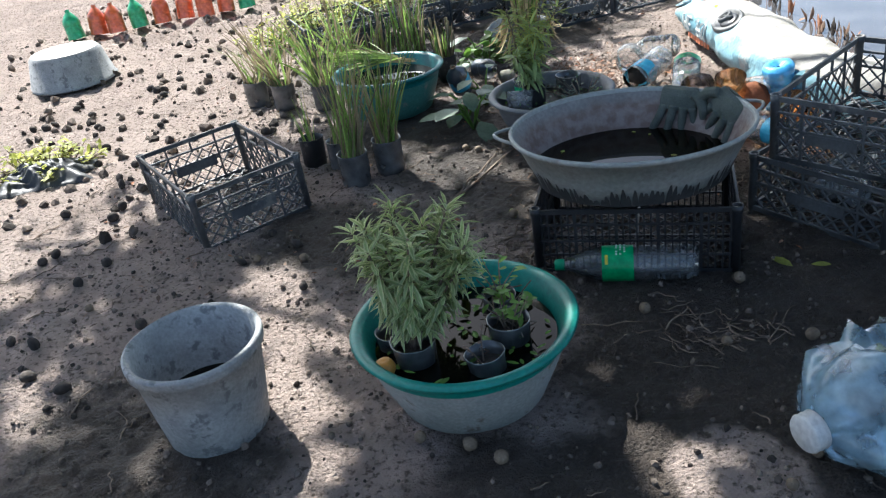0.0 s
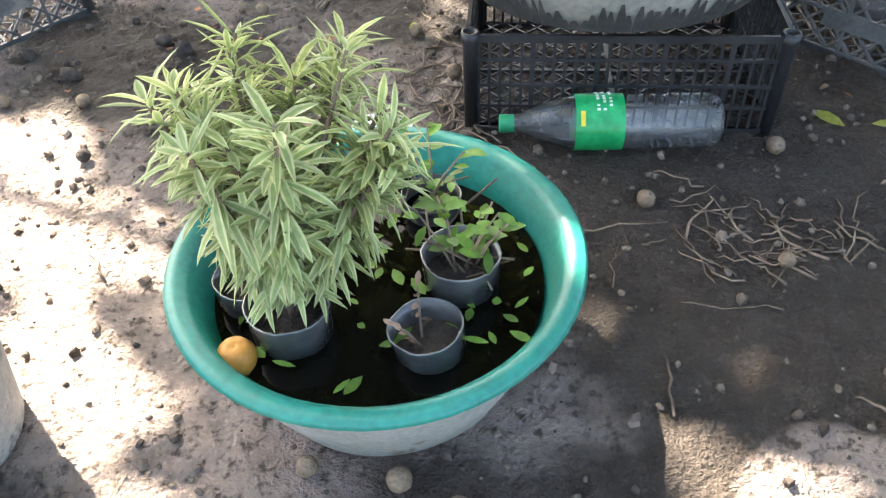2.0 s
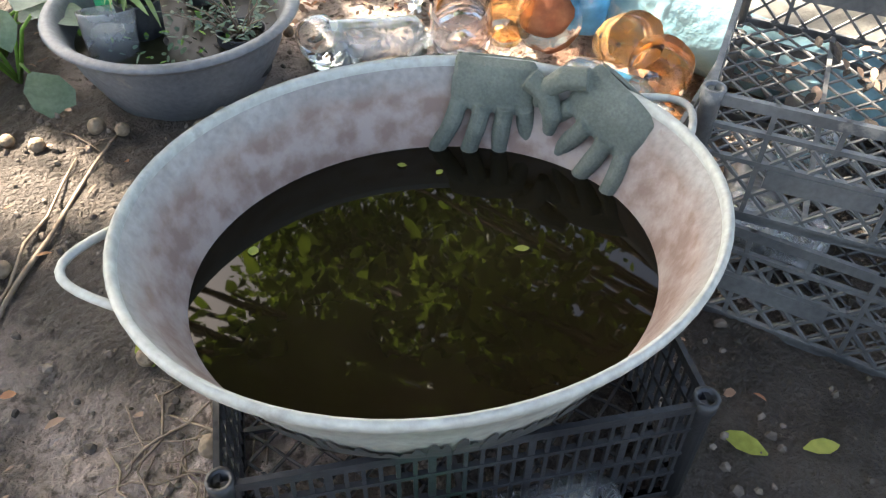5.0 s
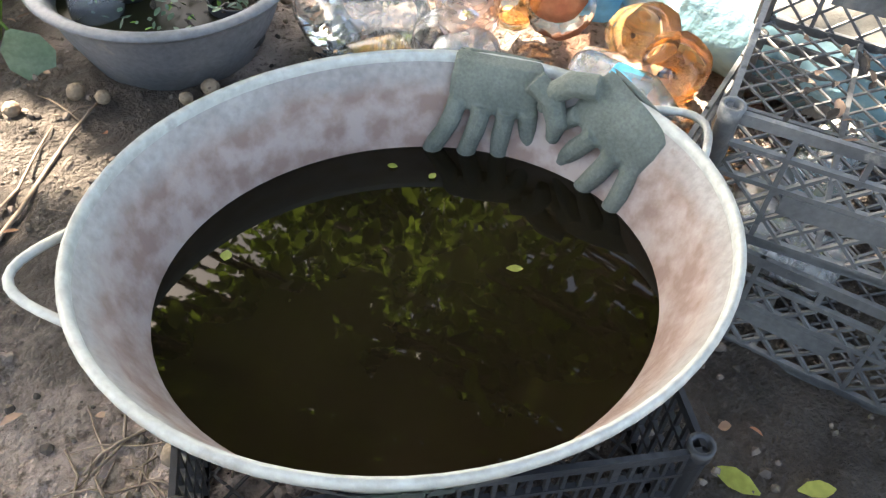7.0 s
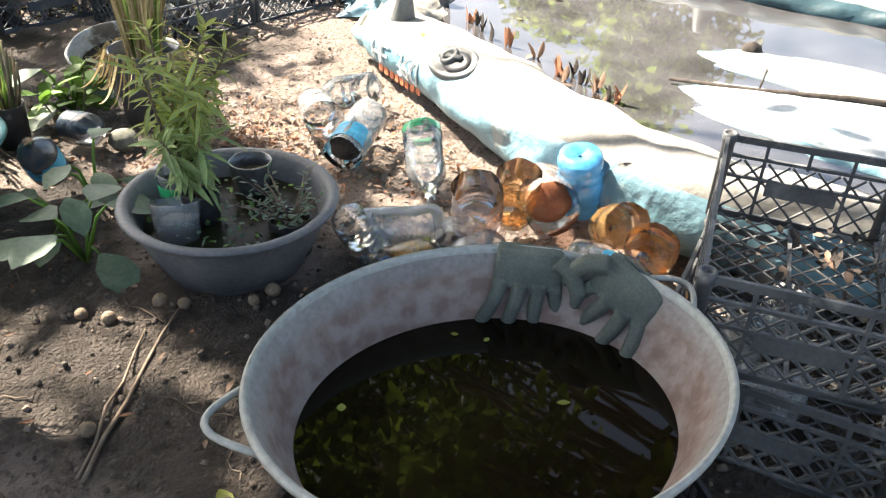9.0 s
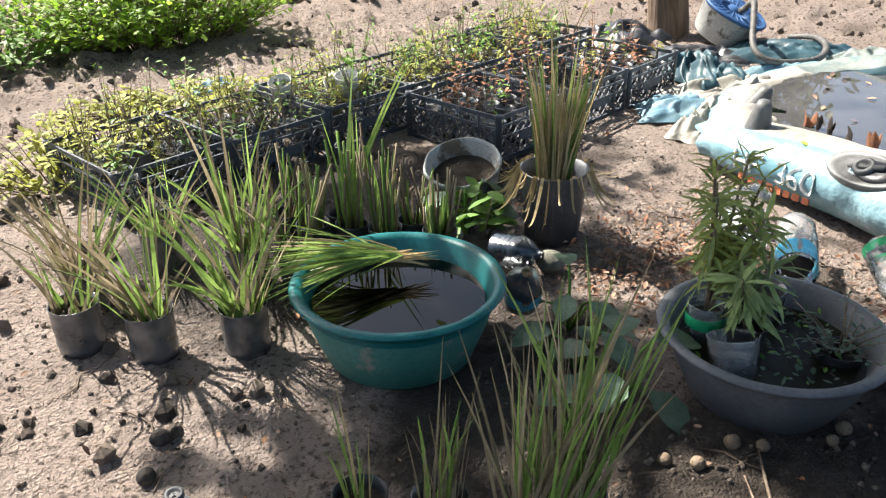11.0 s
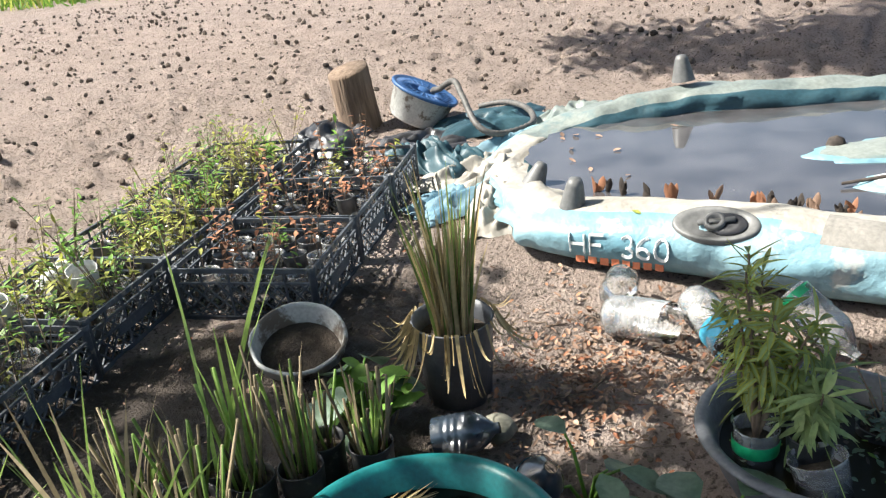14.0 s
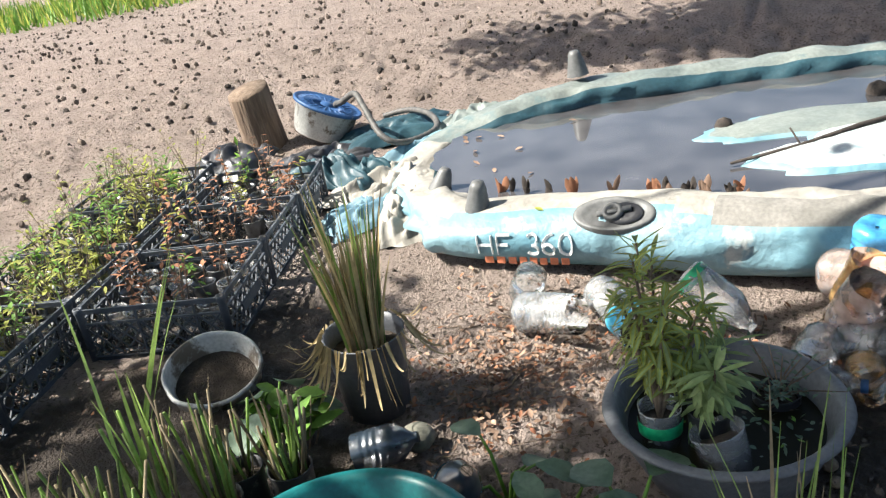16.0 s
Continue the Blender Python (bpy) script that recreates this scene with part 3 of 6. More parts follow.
def far_tree(x, y, h, seed):
    """A broad tree beyond the field, seen only mirrored in the water."""
    r = random.Random(seed)
    root = thing("tree", pose(x, y, -.05), "dense dark green tree beyond the field", "tree", "far trees")
    b = Build()
    b.tube([(0, 0, 0), (.1, .05, h * .3), (-.05, .1, h * .6), (0, 0, h * .9)], [.3, .24, .16, .05], 12)
    part("trunk", b, M_BARK, root)
    b = Build()
    for k in range(270):
        a, q, z = r.uniform(0, 6.283), math.sqrt(r.random()), r.uniform(.16, 1)
        rad = h * .3 * math.sin(math.pi * min(.97, z * .85 + .12)) ** .7
        c = Vector((rad * q * math.cos(a), rad * q * math.sin(a), h * z))
        for j in range(24):
            o = Vector((r.gauss(0, .8), r.gauss(0, .8), r.gauss(0, .7)))
            b.leaf(c + o, (r.uniform(-1, 1), r.uniform(-1, 1), r.uniform(-.8, .4)), (r.uniform(-.5, .5), r.uniform(-.5, .5), 1), r.uniform(.5, .95), r.uniform(.3, .55))
    part("crown", b, M_LEAF_TREE, root)["kind"] = "stuff"


for (x, y, h, sd) in ((31.0, 37.5, 18.5, 3), (27.0, 42.0, 14.0, 2)):
    far_tree(x, y, h, sd)

# ---- basins, tub, bucket ----
def basin(name, x, y, r, rb, h, level, m_rim, m_wall, m_water, label, band=0.045, lip=0.016):
    root = thing(name, at(x, y), label, "basin")
    b = Build()
    t = 0.006
    b.lathe([(rb * 0.2, 0.0), (rb * 0.94, 0.0), (rb, 0.008), (rb + (r - rb) * 0.55, h * 0.5), (r - 0.012, h - band)], 56, wob=0.006)
    part("outer_wall", b, m_wall, root)
    b = Build()
    b.lathe([(r - 0.012, h - band), (r - 0.008, h - 0.012), (r + lip * 0.6, h - 0.014), (r + lip, h - 0.006), (r + lip * 0.7, h), (r - 0.004, h + 0.002),
             (r - 0.016, h - 0.008), (r - 0.03, h - band - 0.01), (r - 0.045, level - 0.02)], 56, wob=0.006)
    part("rim", b, m_rim, root)
    b = Build()
    wr = r - 0.036
    b.lathe([(0.0005, level), (wr * 0.5, level), (wr, level)], 56, wob=0.006)
    part("water", b, m_water, root, "still dark water")
    return root


basin("round_basin", 0.167, 1.472, 0.251, 0.18, 0.203, 0.148, M_TEAL, M_TEAL_DIRTY, M_WATER_DARK,
      "teal green plastic basin, mud-splashed wall, dark water inside")
basin("round_basin", -0.235, 3.595, 0.248, 0.185, 0.2, 0.15, M_TEAL_BLUE, M_TEAL_BODY, M_WATER_BASIN,
      "teal green plastic basin full of water among reeds")
basin("round_basin", 0.485, 3.108, 0.24, 0.168, 0.178, 0.12, M_GREY_BASIN, M_GREY_BASIN, M_WATER_MURK,
      "dark grey plastic basin with water and potted plants", band=0.03)


def zinc_tub():
    cx, cy, z0, h = 0.657, 2.139, 0.213, 0.155
    a, bb = 0.348, 0.294
    root = thing("oval_tub", pose(cx, cy, z0, 0, 0, -3), "old zinc oval tub, tar-dripped outside, rusty inside, on a crate", "tub")
    sy = bb / a
    b = Build()
    b.lathe([(a * .15, 0), (a * .74, 0), (a * .78, .006), (a * .86, h * .42), (a * .965, h * .93), (a * .975, h * .93)], 72, 1, sy)
    part("outer_wall", b, M_ZINC, root)
    b = Build()
    b.lathe([(a * .985, h - .012), (a * 1.0, h - .008), (a * 1.004, h), (a * .99, h + .006), (a * .972, h + .002), (a * .968, h - .01)], 72, 1, sy)
    part("rolled_rim", b, M_ZINC, root, "rolled zinc rim")
    b = Build()
    b.lathe([(a * .972, h - .006), (a * .93, h * .8), (a * .895, h * .62), (a * .85, h * .42), (a * .8, h * .15)], 72, 1, sy)
    part("inner_wall", b, M_ZINC_IN, root, "rust-stained inside")
    b = Build()
    b.lathe([(.0005, h * .27), (a * .5, h * .27), (a * .822, h * .27)], 72, 1, sy)
    part("water", b, M_WATER_TUB, root, "brown still water")
    # tar drips hug the lower wall
    b = Build()
    r2 = random.Random(3)
    for k in range(120):
        ang = 2 * math.pi * (k + r2.uniform(-.2, .2)) / 120
        top = h * max(.12, .3 + .18 * noise.noise((math.cos(ang) * 3, math.sin(ang) * 3, 2)) + .13 * r2.uniform(-1, 1))
        wd = 2 * math.pi / 120 * r2.uniform(.45, .8)

        def ring(q, z):
            f = .78 + (.86 - .78) * (z / (h * .42)) + .006
            return (a * f * math.cos(q), a * f * sy * math.sin(q), z)
        b.add([ring(ang - wd, .003), ring(ang + wd, .003), ring(ang + wd * .8, top * .6), ring(ang + wd * .25, top), ring(ang - wd * .25, top), ring(ang - wd * .8, top * .6)],
              [(0, 1, 2, 5), (5, 2, 3, 4)])
    part("tar_coat", b, M_TAR, root, "black tar splashes")["kind"] = "stuff"
    for q in (radians(176), radians(14)):
        b = Build()
        b.m = Matrix.Translation((a * math.cos(q), bb * math.sin(q), 0)) @ Matrix.Rotation(q, 4, 'Z')
        b.tube([(-.016 + .062 * math.sin(math.pi * i / 12), (i / 12 - .5) * .13, h - .014 + .006 * math.sin(math.pi * i / 12)) for i in range(13)], .0052, 8)
        part("handle", b, M_ZINC, root, "bent rod handle")
    b = Build()
    r3 = random.Random(8)
    for k in range(4):
        q, d = r3.uniform(0, 6.28), math.sqrt(r3.random()) * .7 * a
        b.leaf((d * math.cos(q), d * sy * math.sin(q), h * .27 + .002), (r3.uniform(-1, 1), r3.uniform(-1, 1), 0), (0, 0, 1), r3.uniform(.012, .03), r3.uniform(.008, .014), .05, 0)
    part("floating_leaves", b, M_LEAF_YEL, root)["kind"] = "stuff"


zinc_tub()


def bucket():
    root = thing("bucket", at(-0.452, 1.405), "cement-stained grey plastic bucket holding a little brown water", "bucket")
    h, r, rb = .255, .155, .122
    b = Build()
    b.lathe([(rb * .1, .0), (rb * .95, .0), (rb, .008), (rb + (r - rb) * .5, h * .5), (r - .006, h - .03), (r + .004, h - .028), (r + .004, h - .012),
             (r + .002, h - .004), (r - .004, h)], 48, wob=.012)
    part("outer_wall", b, M_CEMENT, root)
    b = Build()
    b.lathe([(r - .004, h), (r - .01, h - .004), (rb + (r - rb) * .5 - .008, h * .5), (rb - .008, .03), (rb * .5, .022), (.0005, .024)], 48, wob=.012)
    part("inner_wall", b, M_CEMENT, root)
    b = Build()
    b.lathe([(.0005, .095), (.06, .095), (rb + (r - rb) * .4 - .0085, .095)], 32)
    part("water", b, M_WATER_TUB, root, "brown water in the bottom")
    b = Build()
    b.lathe([(r + .002, h - .016), (r + .006, h - .012), (r + .005, h - .002), (r - .002, h + .002), (r - .005, h - .003)], 48, wob=.012)
    part("rim", b, M_CEMENT, root)


bucket()


# ---- crates ----
def lattice(b, w, h, o, u, n, pitch=0.05, t=0.005, solid=False, handle=False):
    """A lattice panel: width along u, height along z, from corner o; n is its normal."""
    o, u, n = Vector(o), Vector(u), Vector(n)
    z = Vector((0, 0, 1))

    def P(x, y):
        return o + u * x + z * y
    for y0 in ((0.008, h - 0.008, h * .52, h * .76) if handle else (0.008, h - 0.008, h * .72)):
        b.bar(P(0, y0), P(w, y0), .016 if y0 in (.008, h - .008) else .007, t * 1.6)
    top = h * .72
    k = -top
    while k < w:
        for sgn in (1, -1):
            x0, x1 = (k, k + top) if sgn > 0 else (k + top, k)
            y0, y1 = 0.0, top
            lo, hi = min(x0, x1), max(x0, x1)
            a, c = max(lo, 0), min(hi, w)
            if c - a > .01:
                f = lambda x: y0 + (x - x0) / (x1 - x0) * (y1 - y0)
                b.bar(P(a, f(a)), P(c, f(c)), .0045, t)
        k += pitch
    n_up = max(3, int(w / .085))
    for i in range(1, n_up):
        b.bar(P(w * i / n_up, 0 if i % 2 else top), P(w * i / n_up, h), .0065, t * 1.4)
    if solid:
        b.box(P(w / 2, h * .42), (1, 1, 1), Matrix.LocRotScale((0, 0, 0), u.to_track_quat('X', 'Z'), (w * .42, t * 2, h * .16)))


def slatted(b, w, h, o, u, t=0.005):
    """A panel of fine upright bars crossed by level bands."""
    o, u = Vector(o), Vector(u)
    z = Vector((0, 0, 1))
    n = int(w / .0185)
    for i in range(n + 1):
        x = w * i / n
        b.bar(o + u * x, o + u * x + z * h, .0048 if i % 6 else .009, t)
    for y, k in ((.006, .012), (h * .28, .006), (h * .5, .006), (h * .76, .006), (h - .007, .014)):
        b.bar(o + z * y, o + u * w + z * y, k, t * 1.4)


def crate(m, L, W, H, material, label, style="lattice", group=""):
    root = thing("plastic_crate", m, label, "crate", group)
    x0, y0 = -L / 2, -W / 2
    b = Build()
    for x in (x0, 0, -x0):
        b.bar((x, y0, .008), (x, -y0, .008), .008, .008)
    for y in (y0, 0, -y0):
        b.bar((x0, y, .008), (-x0, y, .008), .008, .008)
    k = -W
    while k < L:
        for s in (1, -1):
            a, c = max(k, 0), min(k + W, L)
            if c - a > .01:
                f = (lambda x: (x - k)) if s > 0 else (lambda x: W - (x - k))
                b.bar((x0 + a, y0 + f(a), .008), (x0 + c, y0 + f(c), .008), .0035, .004)
        k += .05
    part("base_grid", b, material, root, smooth=False)
    for (o, u, n, w, nm) in (((x0, y0, 0), (1, 0, 0), (0, -1, 0), L, "long_side"), ((x0, -y0, 0), (1, 0, 0), (0, 1, 0), L, "long_side"),
                             ((x0, y0, 0), (0, 1, 0), (-1, 0, 0), W, "end_panel"), ((-x0, y0, 0), (0, 1, 0), (1, 0, 0), W, "end_panel")):
        b = Build()
        if style == "slats":
            slatted(b, w, H, o, u)
        else:
            lattice(b, w, H, o, u, n, solid=(nm == "end_panel"), handle=(nm == "end_panel"))
        part(nm, b, material, root, smooth=False)
    for sx in (-1, 1):
        for sy in (-1, 1):
            b = Build()
            b.m = Matrix.Translation((sx * (L / 2 - .004), sy * (W / 2 - .004), 0))
            b.lathe([(.008, 0), (.0125, 0), (.0135, H * .9), (.016, H * .93), (.016, H + .004), (.0105, H + .004), (.0095, H - .05), (.0005, H - .05)], 12)
            part("corner_post", b, material, root)
    return root


black_crate = crate(at(0.664, 2.118, None, 0, 0, -11), 0.55, 0.385, 0.2, M_BLACK, "black slatted plastic crate carrying the zinc tub", "slats")
leaning = crate(at(-.795, 2.70, None, 1.5, 0, -52), 0.58, 0.41, 0.215, M_DUSTY, "dusty black lattice crate standing open on mud")
S_DIR = Vector((0.7, 0.71, 0))


def stack_at(dx, dy, z, rz=0, rx=0, ry=0):
    c = Vector((1.2 + dx, 2.045 + dy, 0)) + S_DIR * 0.27
    return pose(c.x, c.y, z, rx, ry, 45 + rz)


stack_low = crate(stack_at(-0.01, 0.0, -0.003, -7), 0.54, 0.43, 0.185, M_DUSTY, "black lattice crate under another, holding cut bottles", group="stacked crates")
stack_top = crate(stack_at(0, 0.03, 0.19, 0, 0, -2.5), 0.535, 0.345, 0.2, M_DUSTY, "dusty black lattice crate on top of another", group="stacked crates")
crate(at(1.619, 1.632, None, 0, 0, 20), 0.54, 0.36, 0.2, M_BLACK, "black lattice crate standing on wet mud beside the stack")
U, N = Vector((0.911, 0.412, 0)), Vector((-0.412, 0.911, 0))
ROW_ANGLE = math.degrees(math.atan2(0.412, 0.911))
bed_crate = None
BEDS = []


def bed(c, turn, dz=0.0):
    global bed_crate
    m = at(c.x, c.y, gh(c.x, c.y) - .004 + dz, 0, 0, ROW_ANGLE + turn)
    if bed_crate is None:
        bed_crate = crate(m, 0.5, 0.445, 0.19, M_GREYCRATE, "sun-bleached grey nursery crate packed with potted seedlings", group="nursery crates")
    else:
        copy_thing(bed_crate, m)
    BEDS.append((c, ROW_ANGLE + turn))


O2 = Vector((0.55, 4.655, 0))
for i in range(3):
    bed(O2 + U * (.23 + .46 * i) + N * .25, 90 + rnd.uniform(-2, 2))
G1 = Vector((0.41, 5.215, 0))
for i in range(3):
    bed(G1 + U * (.23 + .46 * i) + N * .26, 90 + rnd.uniform(-2, 2))
for i in range(3):
    bed(G1 - U * (.23 + .46 * i) + N * .26, 90 + rnd.uniform(-2, 2))


# ---- pots and plants ----
def pot(x, y, r, h, material, label, z=None, tilt=(0, 0), soil=True, rings=0, name="plant_pot", cat="pot", flare=0.82, clear=False):
    root = thing(name, at(x, y, z, tilt[0], tilt[1], rnd.uniform(0, 360)), label, cat)
    b = Build()
    prof = [(r * flare * .2, 0), (r * flare, 0)]
    if rings:
        for i in range(rings):
            zz = h * (.15 + .75 * i / rings)
            q = r * (flare + (1 - flare) * zz / h)
            prof += [(q, zz), (q * 1.035, zz + h * .2 / rings), (q, zz + h * .4 / rings)]
    prof += [(r, h - .004), (r * 1.02, h), (r * .97, h), (r * .93, h * .8), (r * .9, h * .7)]
    b.lathe(prof, 24, wob=.05, seed=rnd.uniform(0, 9))
    part("wall", b, material, root)
    if soil:
        b = Build()
        b.lathe([(.0005, h * .83), (r * .5, h * .8), (r * .94, h * .76)], 20, wob=.03)
        part("soil", b, M_SOIL, root)
    return root


def grass(root, z, r, n, hmin, hmax, spread, w, dry=0.3, lean=(0, 0), name="leaves", mats=None, wild=.8):
    b = Build()
    for i in range(n):
        a, q = rnd.uniform(0, 6.283), r * math.sqrt(rnd.random())
        h = rnd.uniform(hmin, hmax)
        s = spread * h * rnd.random() ** .8
        a2 = a + rnd.uniform(-wild, wild)
        base = (q * math.cos(a), q * math.sin(a), z)
        tip = (base[0] + s * math.cos(a2) + lean[0] * h, base[1] + s * math.sin(a2) + lean[1] * h, z + h * rnd.uniform(.85, 1))
        b.blade(base, tip, w * rnd.uniform(.6, 1.2), (s * .4 * math.cos(a2), s * .4 * math.sin(a2), -s * .35), 5, 1 if rnd.random() < dry else 0)
    ob = part(name, b, mats or [M_REED, M_REED_DRY], root)
    ob["kind"] = "stuff"
    return ob


def stalks(root, z, r, n, hmin, hmax, spread):
    """Bundle of clipped, blunt stalks, straw below and green above."""
    b = Build()
    for i in range(n):
        a, q = rnd.uniform(0, 6.283), r * math.sqrt(rnd.random())
        h = rnd.uniform(hmin, hmax)
        base = Vector((q * math.cos(a), q * math.sin(a), z))
        a2 = a + rnd.uniform(-1, 1)
        tip = base + Vector((spread * h * math.cos(a2) * rnd.random(), spread * h * math.sin(a2) * rnd.random(), h))
        mid = base.lerp(tip, .5) + Vector((rnd.uniform(-.008, .008), rnd.uniform(-.008, .008), 0))
        b.tube([base, mid, tip], [.0042, .0038, rnd.uniform(.0025, .004)], 5, mi=0 if rnd.random() < .72 else 1)
    part("stubble", b, [M_STALK, M_REED], root)["kind"] = "stuff"


def euphorbia(root, z, height, n_stem, per, spread, ln=.075, top=(0, 0), two=True, mats=None, slim=.17):
    stems, lv = Build(), Build()
    for k in range(n_stem):
        a = 6.283 * k / n_stem + rnd.uniform(-.4, .4)
        h = height * rnd.uniform(.6, 1)
        s = spread * (0.15 if k == 0 else rnd.uniform(.55, 1))
        pts = [Vector((s * u * math.cos(a) + top[0] * u, s * u * math.sin(a) + top[1] * u, z + h * (u ** .8))) for u in [i / 6 for i in range(7)]]
        stems.tube(pts, [.0055 - .0005 * i for i in range(7)], 6)
        for j in range(per):
            u = 1 - (j / per) ** 1.2 * .75
            f = u * 6
            i = min(5, int(f))
            p = pts[i].lerp(pts[i + 1], f - i)
            ax = (pts[i + 1] - pts[i]).normalized()
            q = j * 2.4 + rnd.uniform(-.5, .5)
            sd = ax.orthogonal().normalized()
            out = Matrix.Rotation(q, 3, ax) @ sd
            up = .9 * max(0, (u - .6) / .4) - .15 + rnd.uniform(-.25, .25)
            lv.leaf(p, out + ax * up + Vector((rnd.uniform(-.45, .45), rnd.uniform(-.45, .45), rnd.uniform(-.5, .4))), ax, ln * rnd.uniform(.55, 1.35), ln * slim * rnd.uniform(.8, 1.25), .35, rnd.uniform(-.15, .7), two)
    part("stem", stems, M_TWIG, root)["kind"] = "stuff"
    ob = part("leaves", lv, mats or [M_VAR_GREEN, M_VAR_CREAM], root, "cream-edged narrow leaves" if two else "")
    ob["kind"] = "stuff"


def seedling(root, z, n, h, ln, mats, wide=.5, spread=.03):
    stems, lv = Build(), Build()
    for k in range(n):
        a = rnd.uniform(0, 6.283)
        tip = Vector((spread * math.cos(a) * rnd.uniform(.4, 1.6), spread * math.sin(a) * rnd.uniform(.4, 1.6), z + h * rnd.uniform(.6, 1)))
        base = Vector((rnd.uniform(-.01, .01), rnd.uniform(-.01, .01), z))
        stems.tube([base, base.lerp(tip, .5) + Vector((0, 0, .01)), tip], [.0022, .0018, .001], 5)
        for j in range(6):
            p = base.lerp(tip, .35 + .65 * j / 5)
            d = Vector((rnd.uniform(-1, 1), rnd.uniform(-1, 1), rnd.uniform(-.2, .6)))
            lv.leaf(p, d, (0, 0, 1), ln * rnd.uniform(.6, 1.2), ln * wide * rnd.uniform(.7, 1.2), .2, rnd.uniform(0, .4))
    part("stem", stems, M_TWIG, root)["kind"] = "stuff"
    part("leaves", lv, mats, root)["kind"] = "stuff"


# in the first basin
p = pot(0.055, 1.40, .052, .15, M_PET_SMOKE, "cut bottle pot holding a cream-edged shrub in basin water", z=.05)
euphorbia(p, .11, .315, 28, 66, .145, .054, (-.075, .04), slim=.19)
pot(0.0, 1.465, .042, .14, M_PET_SMOKE, "smoky cut-bottle pot standing in basin water", z=.045)
p = pot(0.272, 1.45, .05, .15, M_PET_SMOKE, "clear cut-bottle cup with a weedy cutting in water", z=.05)
seedling(p, .11, 5, .13, .035, M_LEAF, .5, .05)
p = pot(0.23, 1.345, .045, .14, M_PET_SMOKE, "squashed clear cut-bottle cup with dark soil", z=.045, tilt=(4, -5))
seedling(p, .1, 2, .09, .02, M_LEAF_DEAD, .4, .03)
p = pot(0.25, 1.6, .042, .13, M_PET_SMOKE, "small cut-bottle pot near the basin rim", z=.045)
seedling(p, .1, 5, .12, .03, M_LEAF, .5, .06)
b = Build()
b.lathe([(.0005, 0), (.016, .004), (.024, .018), (.025, .03), (.018, .043), (.006, .046), (.0005, .043)], 20, wob=.08)
single("fruit", b, M_FRUIT, pose(-0.01, 1.355, .135), "rotting orange fruit floating in basin water", "fruit")
b = Build()
for k in range(60):
    a, q = rnd.uniform(0, 6.28), .2 * math.sqrt(rnd.random())
    b.leaf((q * math.cos(a), q * math.sin(a), 0), (rnd.uniform(-1, 1), rnd.uniform(-1, 1), 0), (0, 0, 1), rnd.uniform(.012, .035), rnd.uniform(.007, .016), .1, 0)
for k in range(14):
    a, q = rnd.uniform(-.6, 1.4), .14 * math.sqrt(rnd.random()) + .04
    c = Vector((q * math.cos(a), q * math.sin(a), .0))
    b.tube([c, c + Vector((rnd.uniform(-.05, .05), rnd.uniform(-.05, .05), rnd.uniform(.01, .05))), c + Vector((rnd.uniform(-.08, .08), rnd.uniform(-.08, .08), rnd.uniform(0, .09)))], .0017, 5, mi=1)
single("floating_litter", b, [M_LEAF, M_TWIG], pose(0.17, 1.47, .154), "dead leaves and stems floating on basin water", "litter", kind="stuff")

# holed pot upside down
root = thing("plant_pot", at(0.187, 1.91, None, -12, 4, 0), "upturned black nursery pot with drain holes in its base", "pot")
b = Build()
b.lathe([(.068, 0), (.066, .004), (.058, .088), (.055, .094)], 28)
part("wall", b, M_POT, root)
b = Build()
b.lathe([(.0005, .096), (.012, .096), (.04, .094), (.055, .094)], 28)
part("base", b, M_WHITE, root, "pale scuffed pot base")
for k in range(9):
    a, q = 6.283 * k / 8, (.037 if k < 8 else 0)
    b = Build()
    b.m = Matrix.Translation((q * math.cos(a), q * math.sin(a), .098))
    b.lathe([(.0005, 0), (.0085, 0), (.0095, -.004)], 12)
    part("drain_hole", b, M_SOIL, root)

# reeds in ribbed cut bottles
for (x, y, r, h, n, hi) in ((-0.30, 2.775, .058, .135, 80, .5), (-0.175, 2.86, .058, .135, 80, .48), (-0.385, 2.965, .052, .12, 30, .3)):
    p = pot(x, y, r, h, M_PET_SMOKE, "ribbed cut-bottle pot of tall reeds on mud", rings=3, flare=.95)
    grass(p, h * .8, r * .8, int(n * .9), hi * .5, hi * 1.08, .3, .0085, .6, (-.07, -.02), wild=3.1, mats=[M_REED, M_STALK])
p = pot(-0.513, 3.03, .05, .12, M_POT, "small black pot with a grassy sprout", flare=.95)
grass(p, .1, .03, 14, .1, .24, .25, .006, .2)
for (x, y, n, hi, dry) in ((-0.81, 3.82, 80, .42, .5), (-0.59, 3.76, 80, .42, .25), (-0.96, 4.12, 80, .42, .6), (-0.52, 4.08, 90, .46, .3), (-0.98, 3.93, 40, .3, .5), (-0.74, 4.3, 60, .36, .5)):
    p = pot(x, y, .06, .13, M_PET_SMOKE, "cut-bottle pot of arching green grass", rings=2, flare=.95)
    grass(p, .1, .05, int(n * .55), hi * .3, hi * 1.05, .6, .012, dry, wild=1.6, mats=[M_REED, M_STALK])
